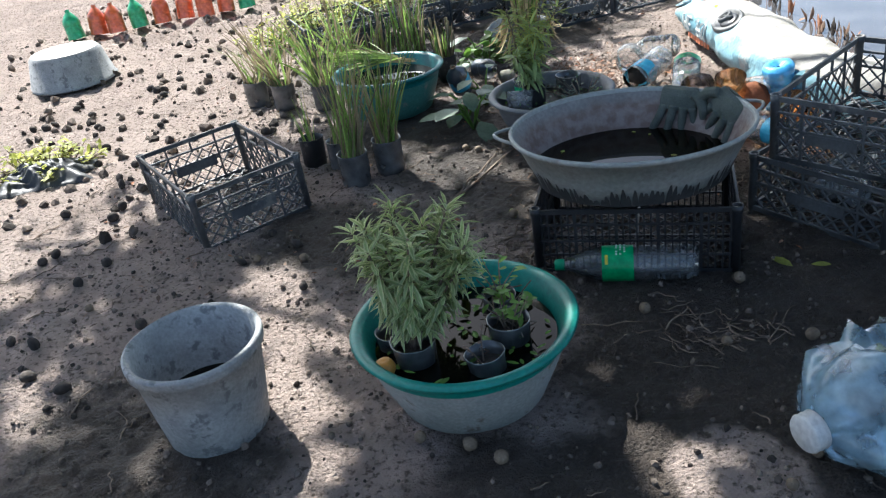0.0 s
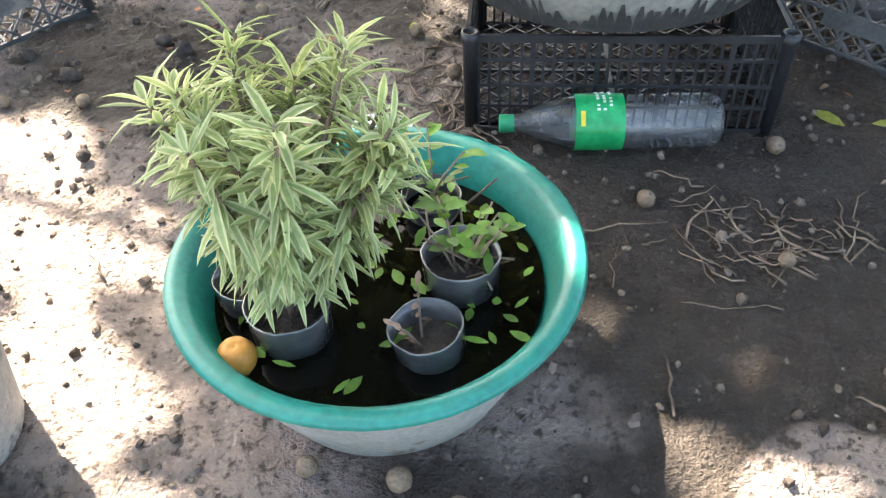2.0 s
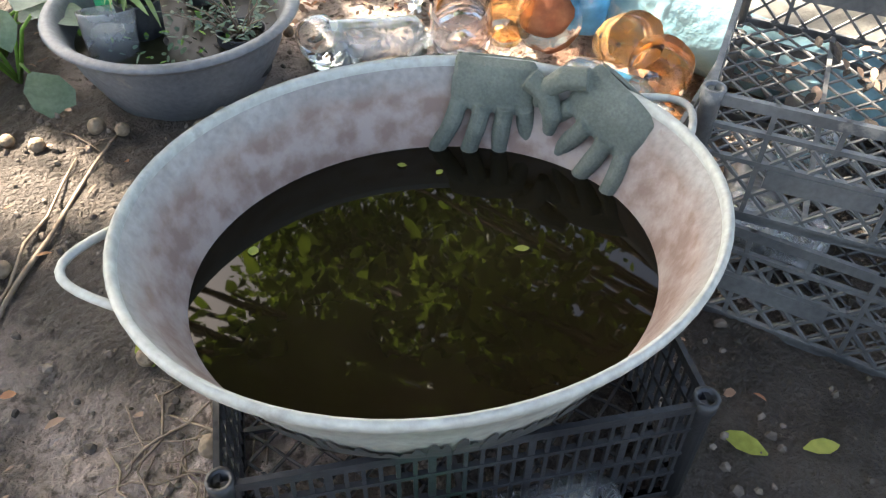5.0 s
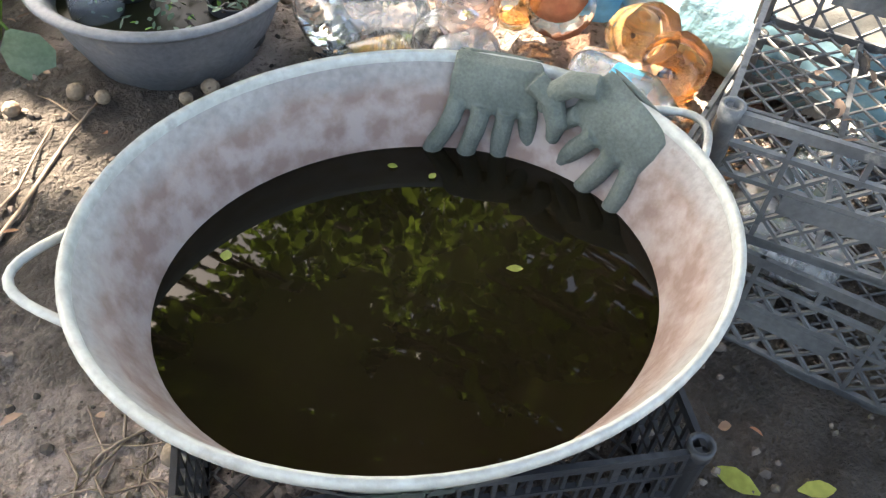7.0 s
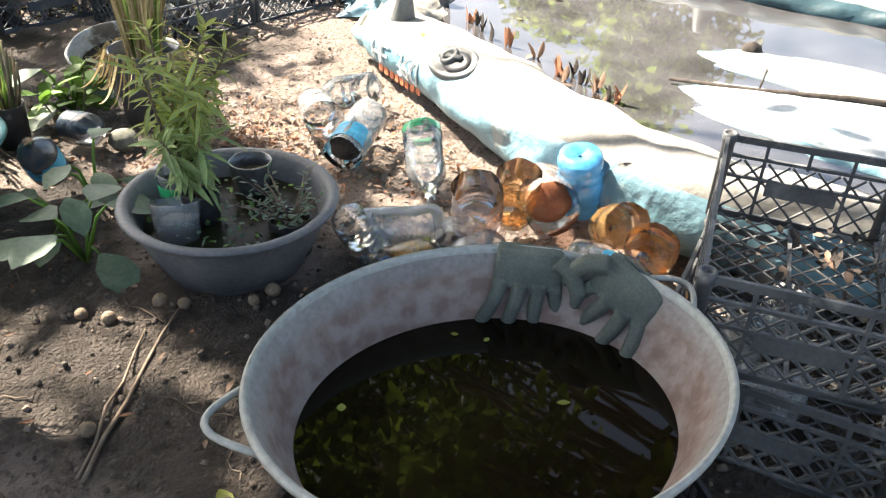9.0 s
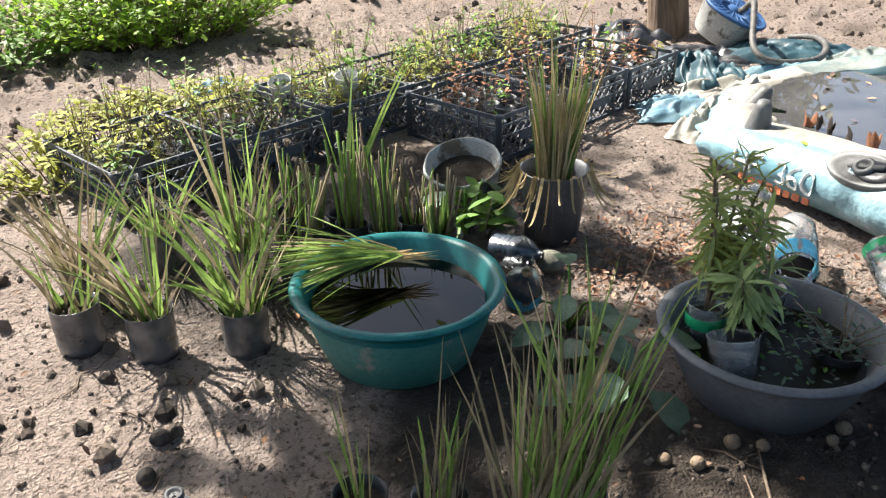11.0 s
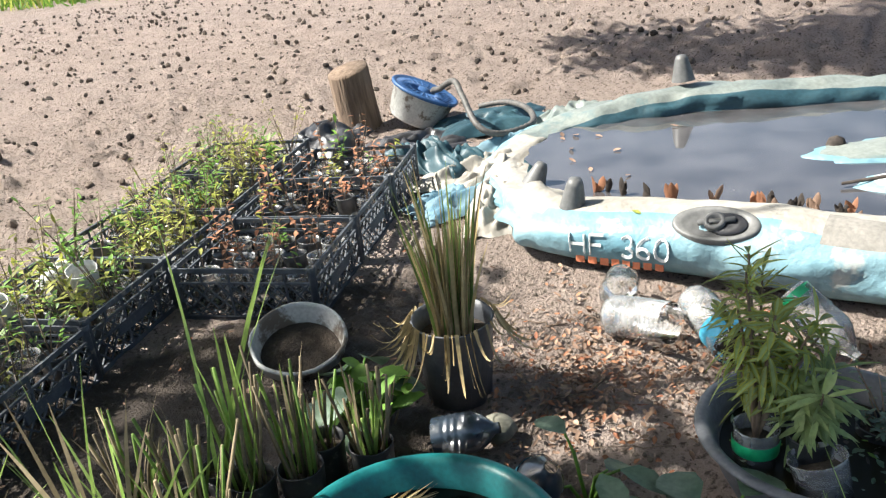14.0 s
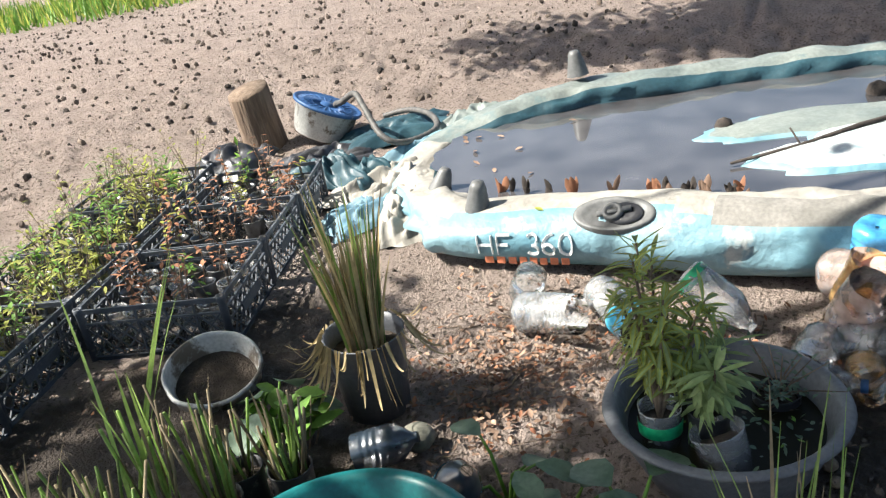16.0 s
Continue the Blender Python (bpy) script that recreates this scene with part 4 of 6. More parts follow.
for (x, y, n, hi, dry, sp) in ((-0.205, 4.09, 20, .4, .75, .2), (-0.125, 4.02, 20, .42, .8, .18), (0.015, 3.94, 26, .28, .35, .25), (-0.31, 4.15, 16, .36, .6, .35), (-0.4, 4.0, 18, .36, .7, .4), (-0.02, 4.06, 14, .28, .6, .3), (-0.36, 4.28, 14, .3, .5, .4)):
    p = pot(x, y, .05, .13, M_POT, "black nursery pot of clipped dry stalks", flare=.9)
    stalks(p, .1, .036, int(n * .75), hi * .4, hi * .8, sp)
    grass(p, .1, .04, int(n * .35), hi * .45, hi, sp, .012, .3, mats=[M_REED, M_STALK], wild=2)
p = pot(-0.21, 4.2, .04, .12, M_POT, "black pot with two long green blades", flare=.9)
grass(p, .1, .01, 4, .5, .78, .3, .012, 0, (-.3, .1))

# sheaf of cut grass lying over the basin's rim
root = thing("grass_sheaf", pose(-.22, 3.7, .205), "sheaf of cut grass lying across the basin's rim", "grass")
b = Build()
for k in range(110):
    a = math.pi - .25 + rnd.gauss(0, .28)
    ln = rnd.uniform(.2, .36)
    st = Vector((rnd.uniform(-.02, .03), rnd.uniform(-.02, .02), rnd.uniform(-.004, .012)))
    b.blade(st, st + Vector((ln * math.cos(a), ln * math.sin(a), rnd.uniform(-.02, .1))), rnd.uniform(.005, .009), (0, 0, -.06), 4, 0 if rnd.random() < .85 else 1)
for k in range(40):
    a = rnd.gauss(0, .2) - .2
    ln = rnd.uniform(.05, .13)
    b.blade((rnd.uniform(-.03, .01), rnd.uniform(-.02, .02), .002), (ln * math.cos(a), ln * math.sin(a), rnd.uniform(-.02, .015)), .007, (0, 0, 0), 3, 1)
part("cut_grass", b, [M_REED, M_REED_DRY], root)["kind"] = "stuff"

# potted sedge by the boat
p = pot(0.425, 4.0, .108, .235, M_POT_GREY, "dark grey pot of tall sedge, green tips and straw base", flare=.78)
grass(p, .19, .05, 90, .2, .36, .16, .011, .95, (.04, -.04))
grass(p, .19, .05, 80, .28, .5, .23, .011, .4, (.06, -.06), name="green_leaves")
b = Build()
for k in range(70):
    a, q = rnd.uniform(0, 6.283), rnd.uniform(.14, .24)
    drop = rnd.uniform(.08, .24)
    b.blade((.112 * math.cos(a), .112 * math.sin(a), .243), (q * math.cos(a), q * math.sin(a), .235 - drop), rnd.uniform(.006, .01), (0, 0, rnd.uniform(.1, .2)), 7, 0)
part("dead_leaves", b, M_REED_DRY, p, "drooping dead straw leaves")["kind"] = "stuff"

# white pail stub
root = thing("pail", at(0.365, 4.55, -.015, 14, -12, 0) @ Matrix.Scale(1.08, 4), "dirty white plastic pail cut low, russet litter inside", "pail")
b = Build()
b.lathe([(.02, 0), (.115, 0), (.13, .085), (.136, .088), (.134, .096), (.127, .097), (.124, .085), (.11, .02)], 36, wob=.04)
part("wall", b, M_PAIL, root)
b = Build()
b.lathe([(.0005, .05), (.06, .045), (.112, .035)], 24, wob=.05)
part("litter", b, M_SOIL, root)

# grey basin plants
p = pot(0.385, 3.215, .045, .15, M_PET_PALE, "clear cut-bottle cup with a green band, leafy shrub in it", z=.045)
euphorbia(p, .12, .37, 9, 46, .12, .068, (.05, .03), True, [M_VAR_GREEN, M_LEAF_YEL])
b = Build()
b.lathe([(.0465, .095), (.0475, .097), (.0475, .122), (.0465, .124)], 24)
part("green_band", b, M_PET_GREEN, p, "green label band")
p = pot(0.565, 3.23, .052, .14, M_PET_SMOKE, "smoky cut-bottle cup standing in basin water", z=.045)
p = pot(0.35, 3.05, .055, .15, M_PET_PALE, "crumpled clear cut-bottle cup leaning in the basin", z=.04, tilt=(-14, -10))
p = pot(0.42, 3.12, .045, .14, M_POT, "dark cut-bottle pot under a leafy shrub", z=.045)
euphorbia(p, .11, .2, 4, 34, .08, .075, (.03, .0), True, [M_VAR_GREEN, M_VAR_GREEN])
p = pot(0.6, 3.02, .05, .09, M_POT, "low soil mound with creeping grey-green weed in water", z=.04, flare=1)
seedling(p, .07, 22, .11, .022, M_LEAF_SILVER, .35, .1)

b = Build()
for k in range(150):
    a, q = rnd.uniform(0, 6.28), .19 * math.sqrt(rnd.random())
    b.leaf((q * math.cos(a), q * math.sin(a), rnd.uniform(0, .006)), (rnd.uniform(-1, 1), rnd.uniform(-1, 1), rnd.uniform(0, .5)), (0, 0, 1), rnd.uniform(.008, .026), rnd.uniform(.005, .013), .1, 0, mi=rnd.choice((0, 0, 1, 2)))
single("floating_litter", b, [M_LEAF_SILVER, M_SOIL, M_LEAF], pose(.485, 3.108, .125), "green duckweed and leaf scraps floating on basin water", "litter", kind="stuff")

# ---- inflatable boat ----
def smooth_loop(pts, n):
    out, k = [], len(pts)
    for i in range(k):
        p0, p1, p2, p3 = (Vector(pts[(i + j - 1) % k]) for j in range(4))
        for s in range(n):
            u = s / n
            out.append(.5 * ((2 * p1) + (p2 - p0) * u + (2 * p0 - 5 * p1 + 4 * p2 - p3) * u * u + (3 * p1 - p0 - 3 * p2 + p3) * u ** 3))
    return out


# x, y, half width, height of the slack tube along its centre line
HULL = [(1.40, 4.22, .17, .19), (1.41, 3.86, .17, .22), (1.42, 3.5, .17, .25), (1.45, 3.1, .16, .25), (1.56, 2.75, .16, .25), (1.85, 2.3, .16, .25), (2.3, 1.9, .16, .25),
        (2.9, 1.7, .17, .24), (3.45, 1.9, .16, .22), (3.72, 2.4, .15, .21), (3.68, 3.0, .15, .21), (3.42, 3.6, .15, .21), (3.1, 4.2, .16, .22), (2.78, 4.6, .16, .2),
        (2.45, 4.85, .14, .14), (2.1, 4.86, .13, .11), (1.8, 4.7, .12, .12), (1.58, 4.48, .13, .15)]


def tube_at(i, loop, ang):
    n = len(loop)
    p = loop[i % n]
    d = loop[(i + 1) % n] - loop[(i - 1) % n]
    d = Vector((d.x, d.y, 0)).normalized()
    out = Vector((-d.y, d.x, 0)) * -1
    w, h = p.z, loop_h[i % n]
    c, s = math.cos(ang), math.sin(ang)
    f = (i % n) / n * len(HULL)
    fold = .46 if f > 12.4 else (.3 if f > 9 else (.15 if f > 1.6 else .06))
    sag = 1 + fold * noise.noise((p.x * 7 + s, p.y * 7 + c * 2, s * 2.2)) + .10 * noise.noise((p.x * 3.2 + c, p.y * 3.2, s * 1.5)) + .05 * noise.noise((p.x * 9, p.y * 9 + c * 2, s * 3))
    hz = h * .5 + h * .5 * s * (sag if s > 0 else 1)
    return Vector((p.x, p.y, 0)) + out * (w * c * sag) + Vector((0, 0, max(hz, 0.0) + .002))


loop = smooth_loop([(x, y, w) for x, y, w, h in HULL], 14)
loop_h = [v.z for v in smooth_loop([(x, y, h) for x, y, w, h in HULL], 14)]
boat = thing("inflatable_boat", pose(0, 0, 0), "half-deflated pale blue and grey inflatable boat holding pond water", "boat")
SEG = 28
vs, fs, ms = [], [], []
NL = len(loop)
b = Build()
for i in range(NL):
    for k in range(SEG):
        vs.append(tube_at(i, loop, 2 * math.pi * k / SEG))
b.v = [tuple(v) for v in vs]
for i in range(NL):
    for k in range(SEG):
        a = 2 * math.pi * (k + .5) / SEG
        f = i / NL * len(HULL)
        mi = 0
        if math.cos(a) > .05 and math.sin(a) < .84 and not 9 < f < 12.5:
            mi = 1
        if f < 2.1 and math.cos(a) > 0 and math.sin(a) < .94:
            mi = 1
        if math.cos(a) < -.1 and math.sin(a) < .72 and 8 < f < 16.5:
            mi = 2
        if 9.5 < f < 14.5 and mi == 0:
            mi = 4
        if 2.4 < f < 9 and math.sin(a) > .55 and math.cos(a) > -.1:
            mi = 3
        b.f.append((i * SEG + k, i * SEG + (k + 1) % SEG, ((i + 1) % NL) * SEG + (k + 1) % SEG, ((i + 1) % NL) * SEG + k))
        b.mi.append(mi)
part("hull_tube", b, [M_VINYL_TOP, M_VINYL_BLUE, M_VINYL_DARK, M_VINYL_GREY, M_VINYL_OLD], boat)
# water fills the inside up to the tube
inner = [tube_at(i, loop, math.pi)[:2] for i in range(0, NL, 3)]
b = Build()
cx = sum(p[0] for p in inner) / len(inner)
cy = sum(p[1] for p in inner) / len(inner)
rings = 6
for q in range(rings + 1):
    for p in inner:
        b.v.append((cx + (p[0] - cx) * (q + .02) / rings * 1.03, cy + (p[1] - cy) * (q + .02) / rings * 1.03, .125))
ni = len(inner)
for q in range(rings):
    for k in range(ni):
        b.f.append((q * ni + k, (q + 1) * ni + k, (q + 1) * ni + (k + 1) % ni, q * ni + (k + 1) % ni))
        b.mi.append(0)
part("water", b, M_WATER_BOAT, boat, "still brown water mirroring the sky")
# swollen floor that rises out of the water
for (c, rx, ry, rz, h, m) in (((2.62, 3.12), .62, .2, -62, .032, M_VINYL_OLD), ((2.32, 2.85), .62, .27, -62, .04, M_VINYL_PALE)):
    b = Build()
    b.m = pose(c[0], c[1], .118, 0, 0, rz)
    b.lathe([(1, -.02), (.97, .004), (.85, h * .6), (.6, h), (.3, h * 1.05), (.0005, h)], 40, rx, ry, mis=[0, 0, 1, 1, 1], wob=.25, seed=c[0])
    part("floor_bulge", b, [M_VINYL_BLUE, m], boat, "bleached floor bulging out of the water")


def cone(x, y, z, r, h, rz=0, rx=0):
    b = Build()
    b.m = pose(x, y, z, rx, 0, rz)
    b.lathe([(r, 0), (r * .95, .01), (r * .55, h * .85), (r * .4, h), (.0005, h * 1.02)], 20)
    part("tail_cone", b, M_VALVE, boat, "grey moulded cone")


cone(1.36, 4.16, .15, .055, .14, 0, 8)
cone(3.05, 4.42, .24, .06, .13, 0, -6)
cone(1.66, 4.5, .12, .05, .1, 40, 25)


def nearest(x, y):
    return min(range(NL), key=lambda i: (loop[i].x - x) ** 2 + (loop[i].y - y) ** 2)


def on_hull(x, y, ang):
    i = nearest(x, y)
    p = tube_at(i, loop, ang)
    along = (tube_at(i + 2, loop, ang) - tube_at(i - 2, loop, ang)).normalized()
    around = (tube_at(i, loop, ang + .15) - tube_at(i, loop, ang - .15)).normalized()
    n = along.cross(around).normalized()
    if n.dot(p - Vector((loop[i].x, loop[i].y, .1))) < 0:
        n = -n
    return p, along, n


pv, al, nv = on_hull(1.42, 3.62, radians(52))
frame_m = Matrix((al, nv.cross(al), nv)).transposed().to_4x4()
b = Build()
b.m = Matrix.Translation(pv + nv * .002) @ frame_m
b.lathe([(1.12, -.02), (1.06, -.002), (1.0, .002), (.93, -.001), (.86, .001), (.8, -.005), (.0005, -.006)], 36, .128, .063)
valve = part("valve_plate", b, M_VALVE, boat, "oval grey valve plate")
b = Build()
b.m = Matrix.Translation(pv + nv * .001 + al * .035) @ frame_m
b.lathe([(1, 0), (.9, .006), (.5, .006), (.0005, .004)], 28, .062, .042)
part("valve_mouth", b, M_RAG, valve, "dark open valve mouth")
b = Build()
b.m = Matrix.Translation(pv + nv * .0) @ frame_m
b.lathe([(.034, 0), (.034, .016), (.028, .02), (.02, .02), (.018, .01), (.0005, .01)], 24)
b.bar((-.05, -.01, .01), (.06, .012, .014), .01, .016)
part("valve_cap", b, M_VALVE, valve)


# printed letters lie on the blue flank
def strokes(ch):
    """Strokes of one character in a 0.6 by 1 box."""
    arc = lambda cx, cy, rx, ry, a0, a1: [(cx + rx * math.cos(radians(a0 + (a1 - a0) * i / 10)), cy + ry * math.sin(radians(a0 + (a1 - a0) * i / 10))) for i in range(11)]
    return {"H": [[(0, 0), (0, 1)], [(.6, 0), (.6, 1)], [(0, .5), (.6, .5)]], "F": [[(0, 0), (0, 1), (.6, 1)], [(0, .52), (.5, .52)]],
            "3": [arc(.28, .74, .28, .26, 150, -90) + arc(.28, .25, .3, .25, 90, -150)], "6": [arc(.3, .28, .3, .28, 0, 360), arc(.6, .3, .6, .7, 180, 100)],
            "0": [arc(.3, .5, .3, .5, 0, 360)], " ": []}[ch]


def hull_point(y, ang, lift):
    i = nearest(1.42, y)
    n2 = tube_at(i, loop, ang) - Vector((loop[i].x, loop[i].y, .1))
    return tube_at(i, loop, ang) + n2.normalized() * lift


def letters(text, y0, ang0, size, dang, m, name):
    y = y0
    for ch in text:
        b = Build()
        for st in strokes(ch):
            for p, q in zip(st[:-1], st[1:]):
                steps = max(1, int(math.dist(p, q) / .2))
                for s in range(steps):
                    a = [p[k] + (q[k] - p[k]) * s / steps for k in (0, 1)]
                    c = [p[k] + (q[k] - p[k]) * (s + 1) / steps for k in (0, 1)]
                    pa, pc = hull_y(y - a[0] * size, ang0 + dang * a[1]), hull_y(y - c[0] * size, ang0 + dang * c[1])
                    if (pa - pc).length > 1e-4:
                        b.bar(pa, pc, size * .13, .003)
        if b.v:
            part(name, b, m, boat, smooth=False)
        y -= size * (.85 if ch != " " else .6)


def hull_y(y, ang):
    """A point of the near flank at that y, between two rings."""
    i = nearest(1.42, y)
    j = i + 1 if abs(loop[(i + 1) % NL].y - y) < abs(loop[(i - 1) % NL].y - y) else i - 1
    d = loop[j % NL].y - loop[i].y
    u = (y - loop[i].y) / d if abs(d) > 1e-6 else 0
    p = tube_at(i, loop, ang).lerp(tube_at(j, loop, ang), u)
    n2 = (p - Vector((loop[i].x, loop[i].y, .1))).normalized()
    return p + n2 * .004


letters("HF 360", 4.1, radians(-14), .075, radians(38), M_INK, "letter")
b = Build()
for k in range(8):
    y = 4.09 - .04 * k
    b.bar(hull_y(y, radians(-30)), hull_y(y - .028, radians(-30)), .03, .003)
part("print_strip", b, M_INK_ORANGE, boat, "faded orange print", smooth=False)

# leaves and husks that float in the boat
b = Build()
for k in range(12):
    i = rnd.choice(range(int(NL * .72), NL + 30)) % NL
    p = tube_at(i, loop, math.pi)
    c = Vector((p.x + (cx - p.x) * rnd.uniform(.02, .3), p.y + (cy - p.y) * rnd.uniform(.02, .3), .128))
    b.leaf(c, (rnd.uniform(-1, 1), rnd.uniform(-1, 1), .15), (0, 0, 1), rnd.uniform(.03, .06), rnd.uniform(.015, .03), .2, rnd.uniform(-.1, .1))
single("floating_leaves", b, M_LEAF_DEAD, pose(0, 0, 0), "dead leaves drifting on the boat's water", "leaves", kind="stuff")
for k in range(16):
    y = rnd.uniform(3.25, 4.25) if k else 3.5
    i = nearest(1.42, y)
    p = tube_at(i, loop, math.pi)
    b = Build()
    for j in range(3):
        b.leaf((rnd.uniform(-.012, .012), rnd.uniform(-.012, .012), 0), (rnd.uniform(-.3, .3), rnd.uniform(-.3, .3), 1), (1, rnd.uniform(-.5, .5), 0), rnd.uniform(.04, .085), rnd.uniform(.018, .034), .5, rnd.uniform(-.2, .3))
    single("stranded_leaf", b, (M_HUSK, M_LEAF_RED, M_LEAF_DEAD)[k % 3], pose(p.x + rnd.uniform(.05, .16), y, .118), "dark curled leaves standing in the boat's water", "leaf", "stranded leaves")
for (x, y, r) in ((2.5, 3.55, .04), (3.02, 3.0, .05), (3.25, 2.75, .04)):
    b = Build()
    b.lathe([(.0005, -r), (r * .7, -r * .7), (r, 0), (r * .75, r * .65), (.0005, r)], 16, wob=.06)
    single("walnut", b, M_HUSK, pose(x, y, .135), "dark walnut in its husk floating on water", "walnut", "walnuts")
b = Build()
b.tube([(2.02, 3.42, .14), (2.2, 3.2, .155), (2.42, 3.02, .165), (2.75, 2.72, .17), (3.0, 2.5, .17)], [.006, .009, .011, .01, .006], 7)
b.tube([(2.2, 3.2, .155), (2.27, 3.25, .2)], .004, 5)
b.tube([(2.55, 2.9, .165), (2.7, 2.95, .19)], .004, 5)
single("branch", b, M_HUSK, pose(0, 0, 0), "dark dead branch lying on the boat's floor", "branch")

# ---- gloves on the tub's rim ----
def glove(m, label, mirror=1, thumb=True):
    b = Build()
    # palm hangs inside, cuff folds over the rim to the outside

    def slab(pts, w):
        """A soft flattened sleeve through pts."""
        ring = 12
        vs = []
        for (p, ww, t) in pts:
            for k in range(ring):
                a = 2 * math.pi * k / ring
                vs.append((p[0] + ww * math.cos(a), p[1] + t * math.sin(a), p[2]))
        fs = [(i * ring + k, i * ring + (k + 1) % ring, (i + 1) * ring + (k + 1) % ring, (i + 1) * ring + k) for i in range(len(pts) - 1) for k in range(ring)]
        fs += [tuple(range(ring))[::-1], tuple((len(pts) - 1) * ring + k for k in range(ring))]
        b.add(vs, fs)
    slab([((0, .022, -.035), .042, .0055), ((0, .019, -.014), .046, .006), ((0, .012, -.001), .049, .006), ((0, -.001, .004), .05, .0065), ((0, -.012, -.003), .049, .0075),
          ((0, -.017, -.02), .05, .01), ((0, -.018, -.04), .051, .0105), ((0, -.017, -.056), .047, .009)], 1)
    for k, (dx, ln) in enumerate(((-.039, .076), (-.0135, .094), (.0135, .098), (.039, .084))):
        x = dx * mirror
        fan = dx * mirror * .6
        pts = []
        for i in range(7):
            u = i / 6
            pts.append((x + fan * u + .003 * math.sin(u * 5 + k), -.018 - .007 * math.sin(u * 3 + k), -.048 - ln * u))
        b.tube(pts, [.0108, .0112, .0114, .0106, .0112, .0104, .006], 10)
    if thumb:
        pts = [(.04 * mirror, -.022, -.01), (.062 * mirror, -.03, -.025), (.072 * mirror, -.032, -.05), (.07 * mirror, -.03, -.072)]
        b.tube(pts, [.014, .014, .0125, .007], 9)
    ob = single("work_glove", b, M_GLOVE, m, label, "glove", "pair of gloves")
    knit = ob.modifiers.new("knit", 'REMESH')
    knit.mode, knit.voxel_size, knit.use_smooth_shade = 'VOXEL', .0019, True
    soft = ob.modifiers.new("soft", 'SMOOTH')
    soft.factor, soft.iterations = .5, 2
    return ob


def rim_pose(q, tilt, lean=0):
    a, bb = .345, .29
    p = Matrix.Rotation(radians(-3), 4, 'Z') @ Vector((a * math.cos(q), bb * math.sin(q), 0))
    nrm = math.atan2(p.y / bb ** 2, p.x / a ** 2)
    return pose(.657 + p.x, 2.139 + p.y, .37, 0, 0, 0) @ pose(0, 0, 0, 0, 0, math.degrees(nrm) - 90) @ pose(0, 0, 0, 0, tilt, 0) @ pose(0, 0, 0, -14 + lean, 0, 0)


glove(rim_pose(radians(58), 2) @ Matrix.Scale(1.18, 4), "grey-green work glove draped over the tub's rim", 1)
glove(rim_pose(radians(23), 20) @ Matrix.Scale(1.22, 4), "grey-green work glove drying over the tub's rim", -1)

# ---- bottles ----
def bottle(name, m, r, ln, material, label, cut=0, neck=True, ribs=3, cap=None, band=None, wob=.05, cat="bottle", group="", crumple=.06):
    """A lying or standing drink bottle along its z axis; cut: open at the wide end (1) or at the neck (2)."""
    root = thing(name, m, label, cat, group)
    b = Build()
    prof = []
    if cut != 1:
        prof += [(r * .1, .012), (r * .5, .002), (r * .82, 0), (r * .97, .012)]
    prof += [(r, ln * .08), (r, ln * .2)]
    for k in range(ribs):
        z = ln * (.24 + .3 * k / max(1, ribs))
        prof += [(r, z), (r * .955, z + ln * .025), (r, z + ln * .05)]
    if cut == 2:
        prof += [(r, ln * .62), (r, ln)]
    else:
        prof += [(r, ln * .62), (r * .93, ln * .7), (r * .62, ln * .82), (r * .33, ln * .91), (r * .27, ln * .935), (r * .27, ln * .97)]
        if not cap:
            prof += [(r * .27, ln)]
    b.lathe(prof, 28, wob=crumple, seed=rnd.uniform(0, 50))
    part("body", b, material, root)
    if cap:
        b = Build()
        b.lathe([(r * .31, ln * .93), (r * .33, ln * .935), (r * .33, ln * .995), (r * .3, ln), (.0005, ln)], 20)
        part("cap", b, cap, root, "screw cap")
    if band:
        z0, z1, bm = band
        b = Build()
        b.lathe([(r * 1.012, ln * z0), (r * 1.014, ln * (z0 + z1) / 2), (r * 1.012, ln * z1)], 28, wob=crumple * .3)
        part("label_band", b, bm, root)
    return root


def lying(x, y, z, heading, pitch=0, roll=0):
    """Axis along heading degrees in plan, raised by pitch."""
    return pose(x, y, z, 0, 0, heading) @ pose(0, 0, 0, 0, 90 - pitch, 0) @ pose(0, 0, 0, 0, 0, roll)


bt = bottle("drink_bottle", lying(0.789, 1.863, .052, 172), .05, .39, M_PET, "clear empty bottle with green label and cap lying on mud",
            cap=M_CAP, band=(.44, .66, M_LABEL), crumple=.02, ribs=1)
b = Build()
for k in range(9):
    a = radians(150 + k * 9)
    rr = .0515
    for z in (.196, .207, .218):
        if (k + int(z * 1000)) % 4:
            b.m = Matrix.Translation((rr * math.cos(a), rr * math.sin(a), z)) @ Matrix.Rotation(a, 4, 'Z')
            b.box((0, 0, 0), (.0015, .004, .005))
band_ob = [o for o in bt.children if o.name.startswith("label_band")][0]
part("label_print", b, M_LABEL_MARK, band_ob, smooth=False)
b = Build()
for k in range(5):
    a = radians(120 + k * 6)
    b.m = Matrix.Translation((.0515 * math.cos(a), .0515 * math.sin(a), .245)) @ Matrix.Rotation(a, 4, 'Z')
    b.box((0, 0, 0), (.0015, .005, .008))
part("label_stripe", b, M_LABEL_YEL, band_ob, smooth=False)

